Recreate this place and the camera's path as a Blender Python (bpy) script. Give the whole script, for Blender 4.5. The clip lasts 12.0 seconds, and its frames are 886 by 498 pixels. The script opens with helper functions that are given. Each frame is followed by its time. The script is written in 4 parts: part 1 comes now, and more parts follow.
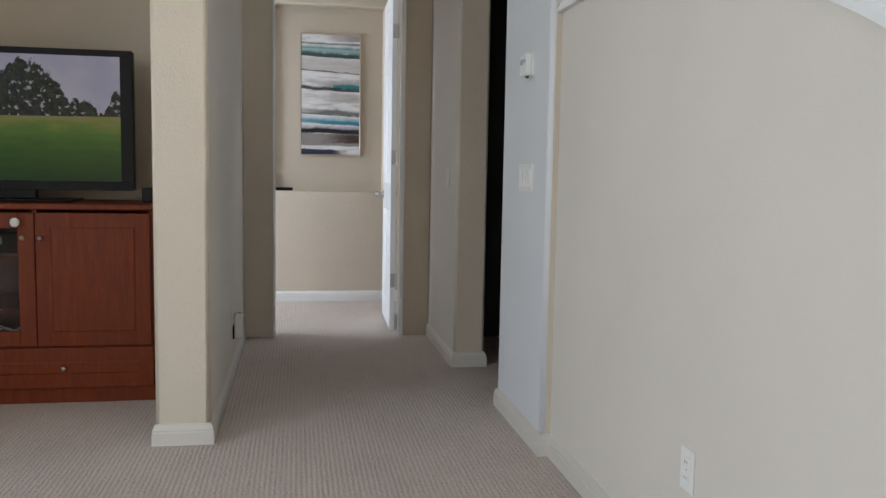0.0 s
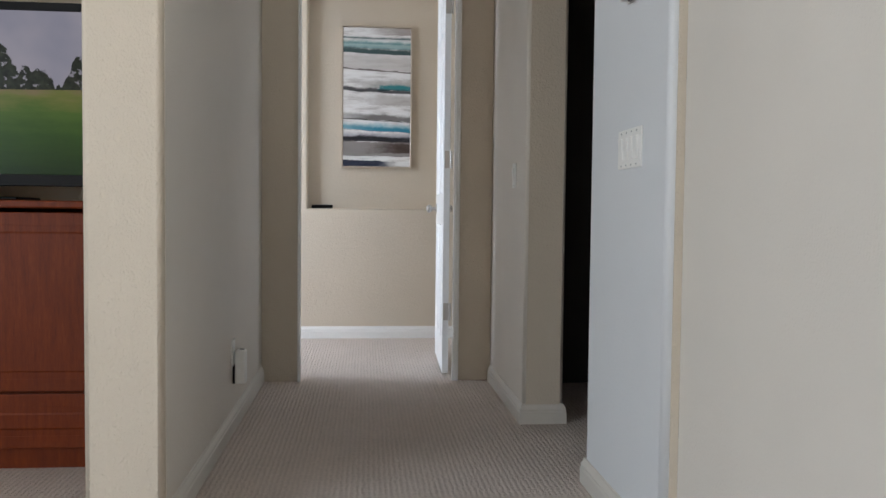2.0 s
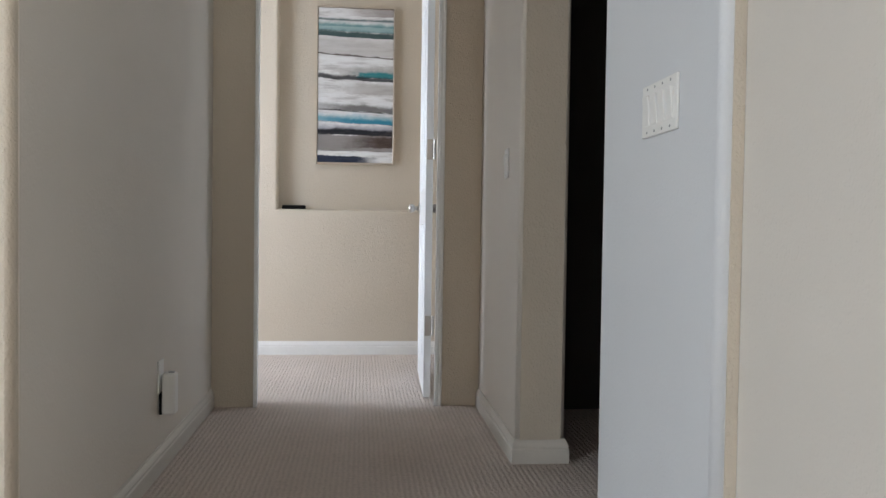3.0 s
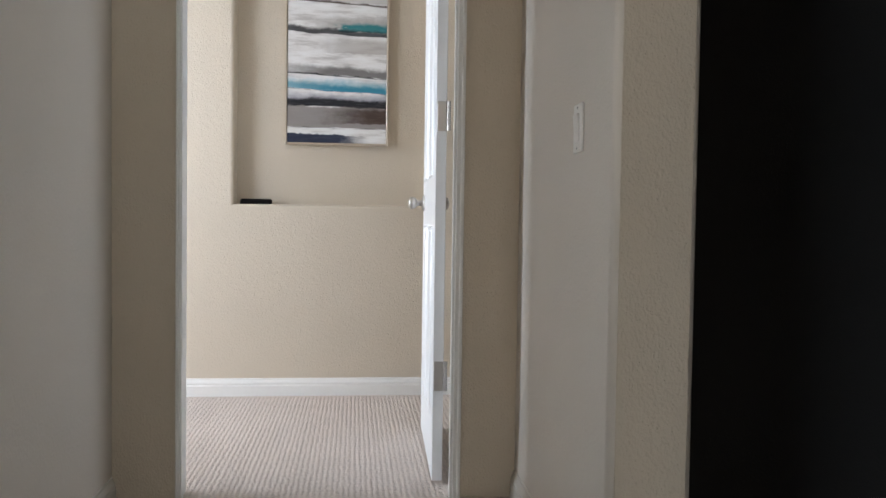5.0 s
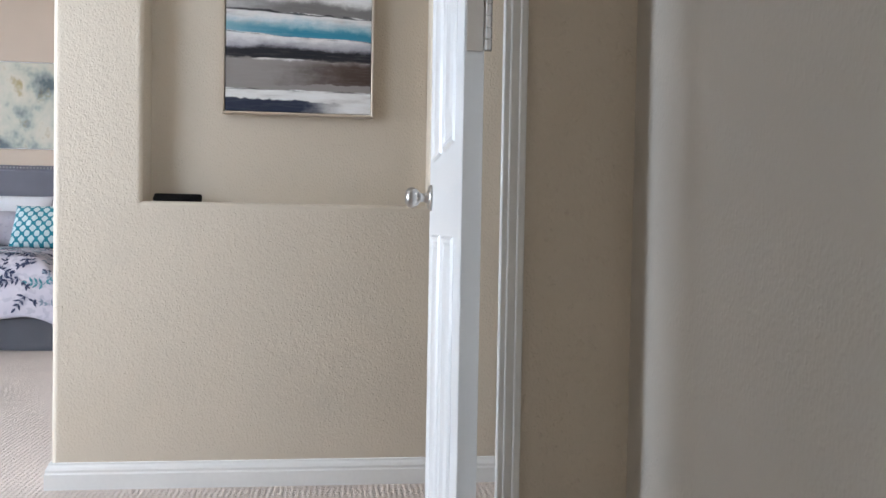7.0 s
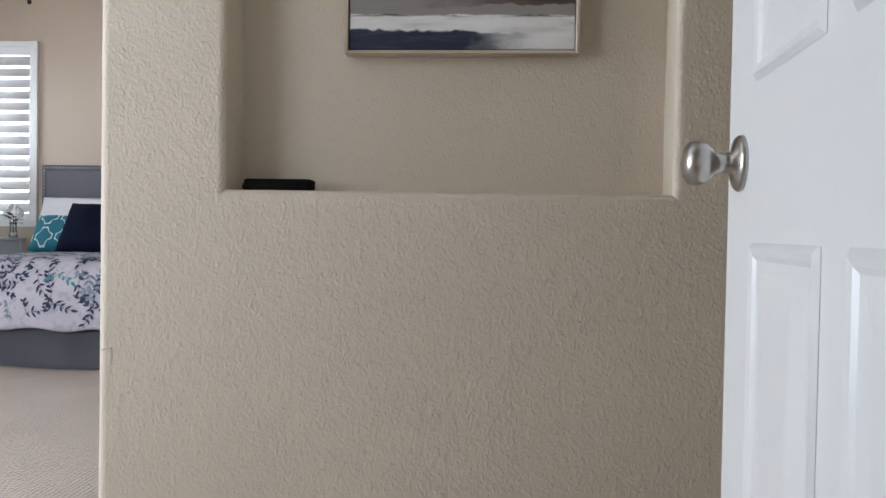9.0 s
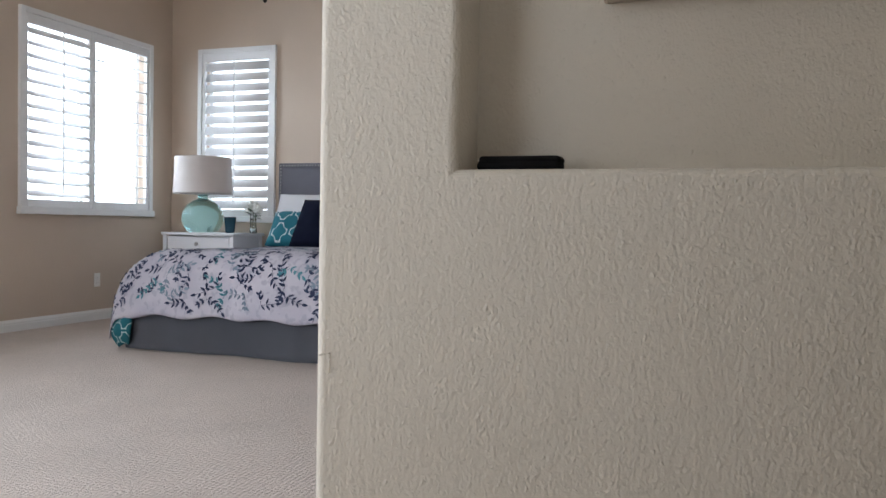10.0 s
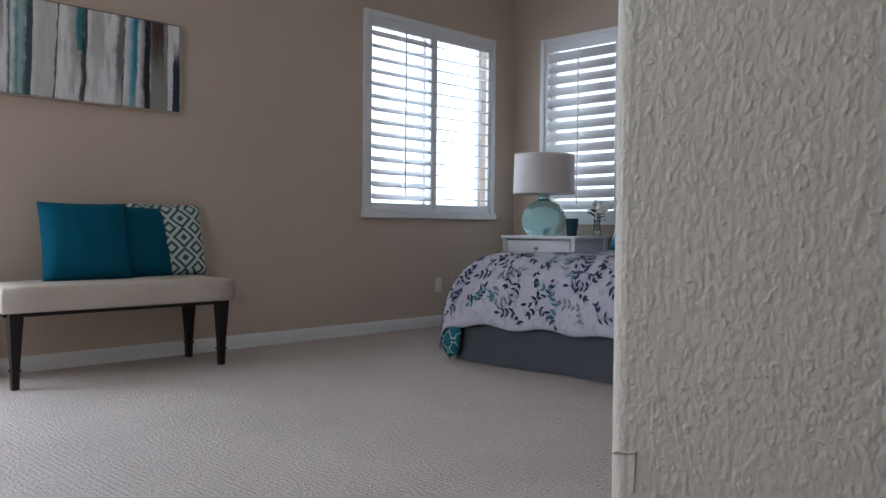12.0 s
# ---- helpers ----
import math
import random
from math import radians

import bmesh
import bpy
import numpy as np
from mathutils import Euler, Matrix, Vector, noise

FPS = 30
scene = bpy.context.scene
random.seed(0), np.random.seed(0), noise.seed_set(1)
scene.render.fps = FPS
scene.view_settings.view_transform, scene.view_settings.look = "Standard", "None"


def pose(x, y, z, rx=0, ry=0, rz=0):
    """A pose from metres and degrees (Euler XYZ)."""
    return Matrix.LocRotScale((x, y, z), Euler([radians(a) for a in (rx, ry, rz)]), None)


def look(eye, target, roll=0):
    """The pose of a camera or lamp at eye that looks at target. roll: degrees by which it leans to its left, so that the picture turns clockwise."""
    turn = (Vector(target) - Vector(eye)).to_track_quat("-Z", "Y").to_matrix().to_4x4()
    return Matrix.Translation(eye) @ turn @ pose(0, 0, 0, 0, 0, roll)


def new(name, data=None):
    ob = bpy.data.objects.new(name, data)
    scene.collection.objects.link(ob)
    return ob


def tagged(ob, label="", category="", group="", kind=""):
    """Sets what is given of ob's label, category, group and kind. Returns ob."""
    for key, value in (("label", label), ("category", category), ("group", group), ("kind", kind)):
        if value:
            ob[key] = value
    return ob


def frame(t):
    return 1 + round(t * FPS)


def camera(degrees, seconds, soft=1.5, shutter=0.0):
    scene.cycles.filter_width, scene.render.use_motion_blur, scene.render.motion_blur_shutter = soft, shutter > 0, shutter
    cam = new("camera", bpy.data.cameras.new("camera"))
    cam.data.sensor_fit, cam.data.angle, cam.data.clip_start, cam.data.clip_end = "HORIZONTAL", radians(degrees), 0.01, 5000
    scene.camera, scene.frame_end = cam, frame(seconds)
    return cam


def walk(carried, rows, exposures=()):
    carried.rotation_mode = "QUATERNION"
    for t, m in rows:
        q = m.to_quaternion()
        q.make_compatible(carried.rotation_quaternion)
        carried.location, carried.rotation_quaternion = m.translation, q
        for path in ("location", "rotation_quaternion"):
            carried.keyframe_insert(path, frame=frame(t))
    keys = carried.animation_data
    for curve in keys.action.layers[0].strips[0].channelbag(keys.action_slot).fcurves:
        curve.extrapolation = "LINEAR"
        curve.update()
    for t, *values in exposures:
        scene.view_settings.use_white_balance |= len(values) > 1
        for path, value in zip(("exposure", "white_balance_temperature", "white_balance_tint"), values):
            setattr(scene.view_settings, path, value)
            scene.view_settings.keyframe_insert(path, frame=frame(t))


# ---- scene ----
cam = camera(56.5, 12.0)
PATH = [
    (0, (0.373, -0.028, 1.155), (0.722, 1.933, 0.969), 1.0),
    (0.5, (0.484, 0.285, 1.062), (0.795, 2.256, 0.93), 0.6),
    (1, (0.552, 0.54, 1.015), (0.885, 2.509, 0.903), 0.8),
    (1.5, (0.566, 0.768, 0.994), (0.869, 2.742, 0.894), 0.8),
    (2, (0.582, 1.087, 0.941), (0.77, 3.076, 0.855), 0.6),
    (2.5, (0.667, 1.394, 0.893), (0.854, 3.384, 0.822), 0.7),
    (3, (0.719, 1.725, 0.877), (0.914, 3.715, 0.819), 0.8),
    (5, (0.763, 3.053, 0.904), (0.975, 5.04, 0.833), 0.8),
    (5.5, (0.801, 3.423, 0.88), (1.025, 5.409, 0.82), 1.0),
    (6, (0.839, 3.771, 0.881), (1.064, 5.757, 0.82), 1.0),
    (6.5, (0.813, 4.116, 0.905), (1.044, 6.102, 0.849), 1.0),
    (7, (0.83, 4.409, 0.897), (1.068, 6.394, 0.845), 1.0),
    (9, (0.783, 5.513, 0.887), (0.619, 7.505, 0.843), 1.0),
    (9.5, (0.741, 5.66, 0.872), (0.229, 7.593, 0.824), 0.8),
    (10, (0.645, 5.844, 0.867), (-0.03, 7.726, 0.809), 1.0),
    (10.5, (0.564, 6.019, 0.849), (-0.194, 7.869, 0.787), 0.8),
    (11, (0.513, 6.211, 0.823), (-0.473, 7.95, 0.761), 0.1),
    (11.5, (0.453, 6.402, 0.819), (-0.803, 7.958, 0.764), 0.4),
    (12, (0.305, 6.605, 0.821), (-1.093, 8.034, 0.77), 0.5),
]
walk(cam, [(t, look(eye, target, roll)) for t, eye, target, roll in PATH],
     [(0, -0.05, 6200, 10), (3, 0.2, 6250, 10), (5, 0.3, 6350, 10), (6.5, 0.25, 6200, 10), (7, 0.2, 6150, 10), (8.5, 0.0, 6300, 10), (9, -0.33, 6400, 10),
      (9.5, -0.28, 6450, 10), (10, -0.52, 6350, 10), (10.5, -0.76, 6250, 10), (11, -0.92, 6100, 10), (12, -1.3, 5950, 10)])

# ---------------------------------------------------------------- light
world = bpy.data.worlds.new("sky")
scene.world = world
world.use_nodes = True
wn = world.node_tree
sky = wn.nodes.new("ShaderNodeTexSky")
sky.sky_type = "NISHITA"
sky.sun_disc = False
sky.sun_elevation = radians(50)
sky.sun_rotation = radians(200)
wn.links.new(sky.outputs[0], wn.nodes["Background"].inputs[0])
wn.nodes["Background"].inputs[1].default_value = 0.1


def window_light(name, eye, target, w, h, watts, colour):
    lamp = bpy.data.lights.new(name, "AREA")
    lamp.shape, lamp.size, lamp.size_y, lamp.energy, lamp.color = "RECTANGLE", w, h, watts, colour
    ob = new(name, lamp)
    ob.matrix_world = look(eye, target)
    return ob


DAY = (0.79, 0.885, 1.0)
window_light("daylight_shutter_side", (-4.86, 11.43, 1.3), (0, 11.43, 1.3), 2.0, 2.7, 165, DAY)
window_light("daylight_shutter_back", (-3.8, 12.84, 1.3), (-3.8, 0, 1.3), 1.3, 2.7, 70, DAY)
window_light("daylight_bedroom_door", (-4.64, 6.75, 1.25), (0, 6.75, 1.1), 1.3, 2.3, 215, DAY)
# Added fill lamp with no known window; it brightens the niche wall.
window_light("fill_bedroom_south", (-1.5, 5.70, 1.6), (-1.4, 9, 1.4), 1.4, 1.4, 42, DAY)
# Added lamp at an unseen stair opening, lifts the hall's left wall.
window_light("fill_stair_side", (2.5, -0.3, 1.95), (0, 3.2, 1.2), 2.0, 1.2, 42, (1.0, 0.98, 0.92))
window_light("daylight_living_side", (-4.2, -0.5, 1.7), (0, -0.1, 1.65), 3.2, 1.9, 166, (0.82, 0.92, 1.0))
window_light("daylight_living_rear", (-1.4, -3.95, 1.4), (-1.2, 0, 1.3), 2.6, 1.9, 19, (1.0, 0.78, 0.64))

# ---------------------------------------------------------------- materials


class Mat:
    """A small wrapper for node materials."""

    def __init__(self, name, rough=0.6, metal=0.0):
        self.m = bpy.data.materials.new(name)
        self.m.use_nodes = True
        self.t = self.m.node_tree
        self.b = self.t.nodes["Principled BSDF"]
        self.b.inputs["Roughness"].default_value = rough
        self.b.inputs["Metallic"].default_value = metal
        self.co = self.t.nodes.new("ShaderNodeTexCoord").outputs["Object"]

    def node(self, kind, **ins):
        n = self.t.nodes.new(kind)
        for k, v in ins.items():
            self.put(n.inputs[k.replace("_", " ")], v)
        return n

    def put(self, socket, v):
        if isinstance(v, bpy.types.NodeSocket):
            self.t.links.new(v, socket)
        else:
            socket.default_value = v

    def scaled(self, s, at=(0, 0, 0), turn=(0, 0, 0)):
        n = self.t.nodes.new("ShaderNodeMapping")
        self.put(n.inputs["Vector"], self.co)
        n.inputs["Scale"].default_value = s if isinstance(s, tuple) else (s, s, s)
        n.inputs["Location"].default_value = at
        n.inputs["Rotation"].default_value = turn
        return n.outputs[0]

    def noise(self, scale, detail=3.0, vec=None, rough=0.55):
        n = self.node("ShaderNodeTexNoise", Scale=scale, Detail=detail, Roughness=rough)
        self.put(n.inputs["Vector"], vec if vec is not None else self.co)
        return n.outputs["Fac"]

    def math(self, op, a, b=0.0, c=0.0):
        n = self.t.nodes.new("ShaderNodeMath")
        n.operation = op
        for i, v in enumerate((a, b, c)):
            self.put(n.inputs[i], v)
        return n.outputs[0]

    def xyz(self, vec=None):
        n = self.t.nodes.new("ShaderNodeSeparateXYZ")
        self.put(n.inputs[0], vec if vec is not None else self.co)
        return n.outputs

    def ramp(self, fac, stops, mode="LINEAR"):
        n = self.t.nodes.new("ShaderNodeValToRGB")
        self.put(n.inputs[0], fac)
        cr = n.color_ramp
        cr.interpolation = mode
        while len(cr.elements) < len(stops):
            cr.elements.new(0.5)
        for e, (p, c) in zip(cr.elements, sorted(stops, key=lambda s: s[0])):
            e.position = p
            e.color = (*c, 1)
        return n.outputs[0]

    def mix(self, fac, a, b):
        n = self.t.nodes.new("ShaderNodeMix")
        n.data_type = "RGBA"
        for i, v in ((0, fac), (6, a), (7, b)):
            self.put(n.inputs[i], (*v, 1) if isinstance(v, tuple) and len(v) == 3 else v)
        return n.outputs[2]

    def colour(self, v):
        self.put(self.b.inputs["Base Color"], (*v, 1) if isinstance(v, tuple) else v)
        return self

    def bump(self, height, strength=0.3, dist=0.002):
        n = self.node("ShaderNodeBump", Strength=strength, Distance=dist, Height=height)
        self.put(self.b.inputs["Normal"], n.outputs[0])
        return self


def dim(c, k):
    return tuple(min(1, v * k) for v in c)


def mottled(name, c, rough=0.6, spread=0.08, scale=6.0, grain=160.0, bump=0.15, dist=0.0015, metal=0.0):
    m = Mat(name, rough, metal)
    f = m.math("ADD", m.math("MULTIPLY", m.noise(scale), 0.6), m.math("MULTIPLY", m.noise(grain, 2), 0.4))
    m.colour(m.ramp(f, [(0.3, dim(c, 1 - spread)), (0.7, dim(c, 1 + spread))]))
    if bump:
        m.bump(m.noise(grain, 2), bump, dist)
    return m


def plaster(name, c, strength=0.5):
    """Painted orange-peel plaster: blobs on top of a finer grain."""
    m = Mat(name, 0.62)
    big = m.noise(1.3, 3)
    m.colour(m.ramp(big, [(0.3, dim(c, 0.965)), (0.7, dim(c, 1.03))]))
    tall = m.scaled((1.0, 1.0, 0.72))
    blobs = m.noise(165, 1.0, tall, 0.45)
    some = m.ramp(m.noise(40, 2), [(0.38, (0.55, 0.55, 0.55)), (0.66, (1, 1, 1))])
    specks = m.ramp(m.noise(95, 1.0), [(0.62, (0, 0, 0)), (0.8, (1, 1, 1))])
    h = m.math("ADD", m.math("MULTIPLY", m.math("MULTIPLY", blobs, some), 2.2), m.math("ADD", m.math("MULTIPLY", specks, 0.9), m.math("MULTIPLY", m.noise(340, 2), 0.25)))
    m.bump(m.math("ADD", h, m.math("MULTIPLY", m.noise(6, 2), 1.2)), strength, 0.0017)
    return m.m


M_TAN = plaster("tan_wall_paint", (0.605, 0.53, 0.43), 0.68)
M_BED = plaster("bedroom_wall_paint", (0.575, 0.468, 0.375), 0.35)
# The tan wall paint again, paler for faces that catch side light.
M_PALE = plaster("wall_paint_lit_pale", (0.67, 0.62, 0.555), 0.3)
# Same wall paint with the cool window light mixed into its colour.
M_COOL = plaster("wall_paint_lit_cool", (0.67, 0.678, 0.69), 0.3)
M_CEIL = plaster("ceiling_paint", (0.78, 0.76, 0.71), 0.3)
M_TRIM = mottled("white_trim_paint", (0.78, 0.775, 0.76), 0.36, 0.03, 3, 70, 0.05).m
# Hall and thermostat baseboards: a duller tone than the other trim.
M_HALLTRIM = mottled("hall_trim_tone", (0.61, 0.575, 0.52), 0.4, 0.03, 3, 70, 0.05).m
# Near-black colour stands in for the missing light of the side room.
M_DARKWALL = plaster("unlit_room_dark", (0.035, 0.033, 0.032), 0.3)
M_DOOR = mottled("white_door_paint", (0.78, 0.785, 0.79), 0.3, 0.02, 3, 60, 0.08).m
M_SHUT = mottled("white_shutter_paint", (0.82, 0.82, 0.82), 0.38, 0.02, 4, 60, 0.04).m
M_PLATE = mottled("white_plastic", (0.78, 0.77, 0.74), 0.3, 0.02, 8, 100, 0.02).m
M_GREYPL = mottled("grey_plastic", (0.3, 0.31, 0.31), 0.35, 0.05, 8, 100, 0.02).m
M_DARKPL = mottled("black_plastic", (0.006, 0.006, 0.007), 0.4, 0.1, 8, 100, 0.03).m
M_DARKPL.node_tree.nodes["Principled BSDF"].inputs["Specular IOR Level"].default_value = 0.2
M_NICKEL = mottled("satin_nickel", (0.46, 0.44, 0.42), 0.28, 0.05, 20, 300, 0.03, metal=1.0).m
M_FRAME = mottled("champagne_metal", (0.62, 0.55, 0.47), 0.3, 0.06, 15, 200, 0.05, metal=0.8).m
M_BLACKWOOD = mottled("dark_stained_wood", (0.018, 0.013, 0.011), 0.38, 0.25, 8, 90, 0.1).m
M_SEAT = mottled("oatmeal_linen", (0.56, 0.49, 0.42), 0.85, 0.07, 7, 380, 0.5, 0.0012).m
M_GREYF = mottled("grey_upholstery", (0.17, 0.17, 0.2), 0.85, 0.08, 6, 420, 0.4, 0.001).m
M_SKIRT = mottled("grey_bed_skirt", (0.17, 0.175, 0.2), 0.85, 0.08, 4, 300, 0.3, 0.001).m
M_WHITEF = mottled("white_cotton", (0.76, 0.76, 0.8), 0.85, 0.03, 9, 250, 0.25, 0.001).m
M_NAVY = mottled("navy_velvet", (0.005, 0.007, 0.02), 0.9, 0.15, 9, 250, 0.25, 0.001).m
M_NAVY.node_tree.nodes["Principled BSDF"].inputs["Specular IOR Level"].default_value = 0.1
M_TEAL = mottled("teal_cotton", (0.005, 0.088, 0.145), 0.86, 0.1, 9, 320, 0.45, 0.001).m
M_DUVET = Mat("printed_cotton", 0.88)
M_DUVET.colour(M_DUVET.mix(M_DUVET.ramp(M_DUVET.noise(24, 2, rough=0.4), [(0.56, (0, 0, 0)), (0.64, (0.4, 0.4, 0.4))]),
                           M_DUVET.ramp(M_DUVET.noise(5, 3), [(0.3, (0.45, 0.43, 0.50)), (0.7, (0.56, 0.53, 0.58))]), (0.30, 0.30, 0.37)))
M_DUVET.bump(M_DUVET.math("ADD", M_DUVET.noise(9, 3), M_DUVET.math("MULTIPLY", M_DUVET.noise(260, 2), 0.1)), 0.35, 0.012)
M_DUVET = M_DUVET.m
M_DUVET.node_tree.nodes["Principled BSDF"].inputs["Roughness"].default_value = 0.9
M_INK = mottled("dark_print", (0.045, 0.055, 0.10), 0.85, 0.3, 12, 250, 0.2, 0.001).m
M_INK2 = mottled("faded_print", (0.22, 0.27, 0.33), 0.85, 0.3, 12, 250, 0.2, 0.001).m
M_INK3 = mottled("teal_print", (0.09, 0.24, 0.28), 0.85, 0.3, 12, 250, 0.2, 0.001).m
M_SHADE = mottled("linen_lampshade", (0.62, 0.56, 0.53), 0.8, 0.04, 8, 420, 0.35, 0.0008).m
M_SHADE.node_tree.nodes["Principled BSDF"].inputs["Transmission Weight"].default_value = 0.0
M_BLACKCLOTH = mottled("black_cloth", (0.01, 0.009, 0.009), 0.9, 0.3, 20, 300, 0.5, 0.002).m
M_BLACKCLOTH.node_tree.nodes["Principled BSDF"].inputs["Specular IOR Level"].default_value = 0.05
M_PETAL = mottled("white_petals", (0.8, 0.8, 0.76), 0.6, 0.05, 30, 200, 0.1).m
M_LEAF = mottled("dark_leaves", (0.025, 0.06, 0.025), 0.45, 0.3, 40, 200, 0.1).m
M_WHITEWOOD = mottled("white_lacquered_wood", (0.74, 0.74, 0.76), 0.35, 0.03, 6, 90, 0.04).m


for matte in (M_INK, M_INK2, M_INK3, M_DUVET, M_TEAL, M_SKIRT, M_GREYF, M_SEAT):
    matte.node_tree.nodes["Principled BSDF"].inputs["Specular IOR Level"].default_value = 0.12
M_BLACKWOOD.node_tree.nodes["Principled BSDF"].inputs["Specular IOR Level"].default_value = 0.25


def carpet():
    m = Mat("loop_carpet", 0.95)
    c = (0.62, 0.535, 0.48)
    x, y, z = m.xyz()
    wob = m.math("MULTIPLY", m.math("SUBTRACT", m.noise(30, 3), 0.5), 6.5)
    ribs = m.math("SINE", m.math("ADD", m.math("MULTIPLY", x, 2 * math.pi / 0.019), wob))
    loops = m.math("SINE", m.math("ADD", m.math("MULTIPLY", y, 2 * math.pi / 0.024), m.math("MULTIPLY", wob, 2.0)))
    tuft = m.math("ADD", m.math("MULTIPLY", m.noise(150, 2, rough=0.7), 0.6), m.math("MULTIPLY", m.noise(62, 3, rough=0.75), 1.2))
    h = m.math("ADD", m.math("MULTIPLY", ribs, 0.2), m.math("ADD", m.math("MULTIPLY", loops, 0.14), m.math("MULTIPLY", tuft, 1.5)))
    worn = m.noise(2.1, 4)
    tone = m.math("ADD", m.math("ADD", 0.16, m.math("MULTIPLY", worn, 0.18)), m.math("MULTIPLY", h, 0.16))
    m.colour(m.ramp(tone, [(0.26, dim(c, 0.66)), (0.42, dim(c, 0.96)), (0.6, dim(c, 1.2))]))
    m.bump(h, 1.0, 0.007)
    return m.m


M_CARPET = carpet()


def cherry():
    m = Mat("cherry_veneer", 0.42)
    v = m.scaled((9.0, 9.0, 0.9))
    g = m.noise(5, 5, v, 0.6)
    fine = m.noise(40, 3, v)
    f = m.math("ADD", m.math("MULTIPLY", g, 0.7), m.math("MULTIPLY", fine, 0.3))
    m.colour(m.ramp(f, [(0.3, (0.105, 0.017, 0.004)), (0.55, (0.165, 0.029, 0.005)), (0.75, (0.22, 0.045, 0.008))]))
    m.bump(fine, 0.06, 0.001)
    m.b.inputs["Specular IOR Level"].default_value = 0.25
    return m.m


M_CHERRY = cherry()


def glass(name, c, rough=0.02, blend=0.85):
    m = Mat(name, rough)
    m.b.inputs["Transmission Weight"].default_value = blend
    m.b.inputs["IOR"].default_value = 1.3
    m.colour(m.ramp(m.noise(9, 3), [(0.3, dim(c, 0.9)), (0.7, dim(c, 1.1))]))
    return m.m


M_AQUA = glass("aqua_glass", (0.60, 0.90, 0.86), 0.03, 0.9)
M_SMOKE = glass("smoked_blue_glass", (0.05, 0.12, 0.17), 0.08, 0.4)
M_CLEAR = glass("clear_glass", (0.9, 0.95, 0.95), 0.0, 1.0)


def stripes(name, axis, length, width, flip):
    """Brushed watercolour bands across the long side of a canvas: each has a crisp lower edge and bleeds upwards."""
    m = Mat(name, 0.55)
    c = m.xyz()
    along, across = (c[2], c[0]) if axis == "z" else (c[0], c[2])
    t = m.math("DIVIDE", along, length)
    if flip:
        t = m.math("SUBTRACT", 1.0, t)
    u = m.math("DIVIDE", across, width)
    flat = m.t.nodes.new("ShaderNodeCombineXYZ")
    m.put(flat.inputs[0], u)
    m.put(flat.inputs[1], m.math("MULTIPLY", t, 2.0))
    uv = flat.outputs[0]

    def chart(shift, sx, sy):
        n = m.t.nodes.new("ShaderNodeMapping")
        m.put(n.inputs["Vector"], uv)
        n.inputs["Location"].default_value = (shift, shift * 1.7, 0)
        n.inputs["Scale"].default_value = (sx, sy, 1)
        return n.outputs[0]

    def ease(v, a, b):
        n = m.t.nodes.new("ShaderNodeMapRange")
        n.interpolation_type = "SMOOTHSTEP"
        for k, w in enumerate((v, a, b, 0.0, 1.0)):
            m.put(n.inputs[k], w)
        return n.outputs[0]

    rag = m.math("SUBTRACT", m.noise(1.0, 5, chart(3, 7, 9), 0.65), 0.5)
    wash = m.noise(1.0, 5, chart(9, 3, 16), 0.6)
    col = m.ramp(wash, [(0.34, (0.52, 0.50, 0.49)), (0.5, (0.74, 0.73, 0.72)), (0.62, (0.80, 0.80, 0.80))])
    K, N, BR, GY = (0.018, 0.018, 0.022), (0.012, 0.02, 0.05), (0.07, 0.045, 0.036), (0.27, 0.245, 0.235)
    B, TE, DG = (0.035, 0.23, 0.34), (0.02, 0.20, 0.22), (0.045, 0.10, 0.10)
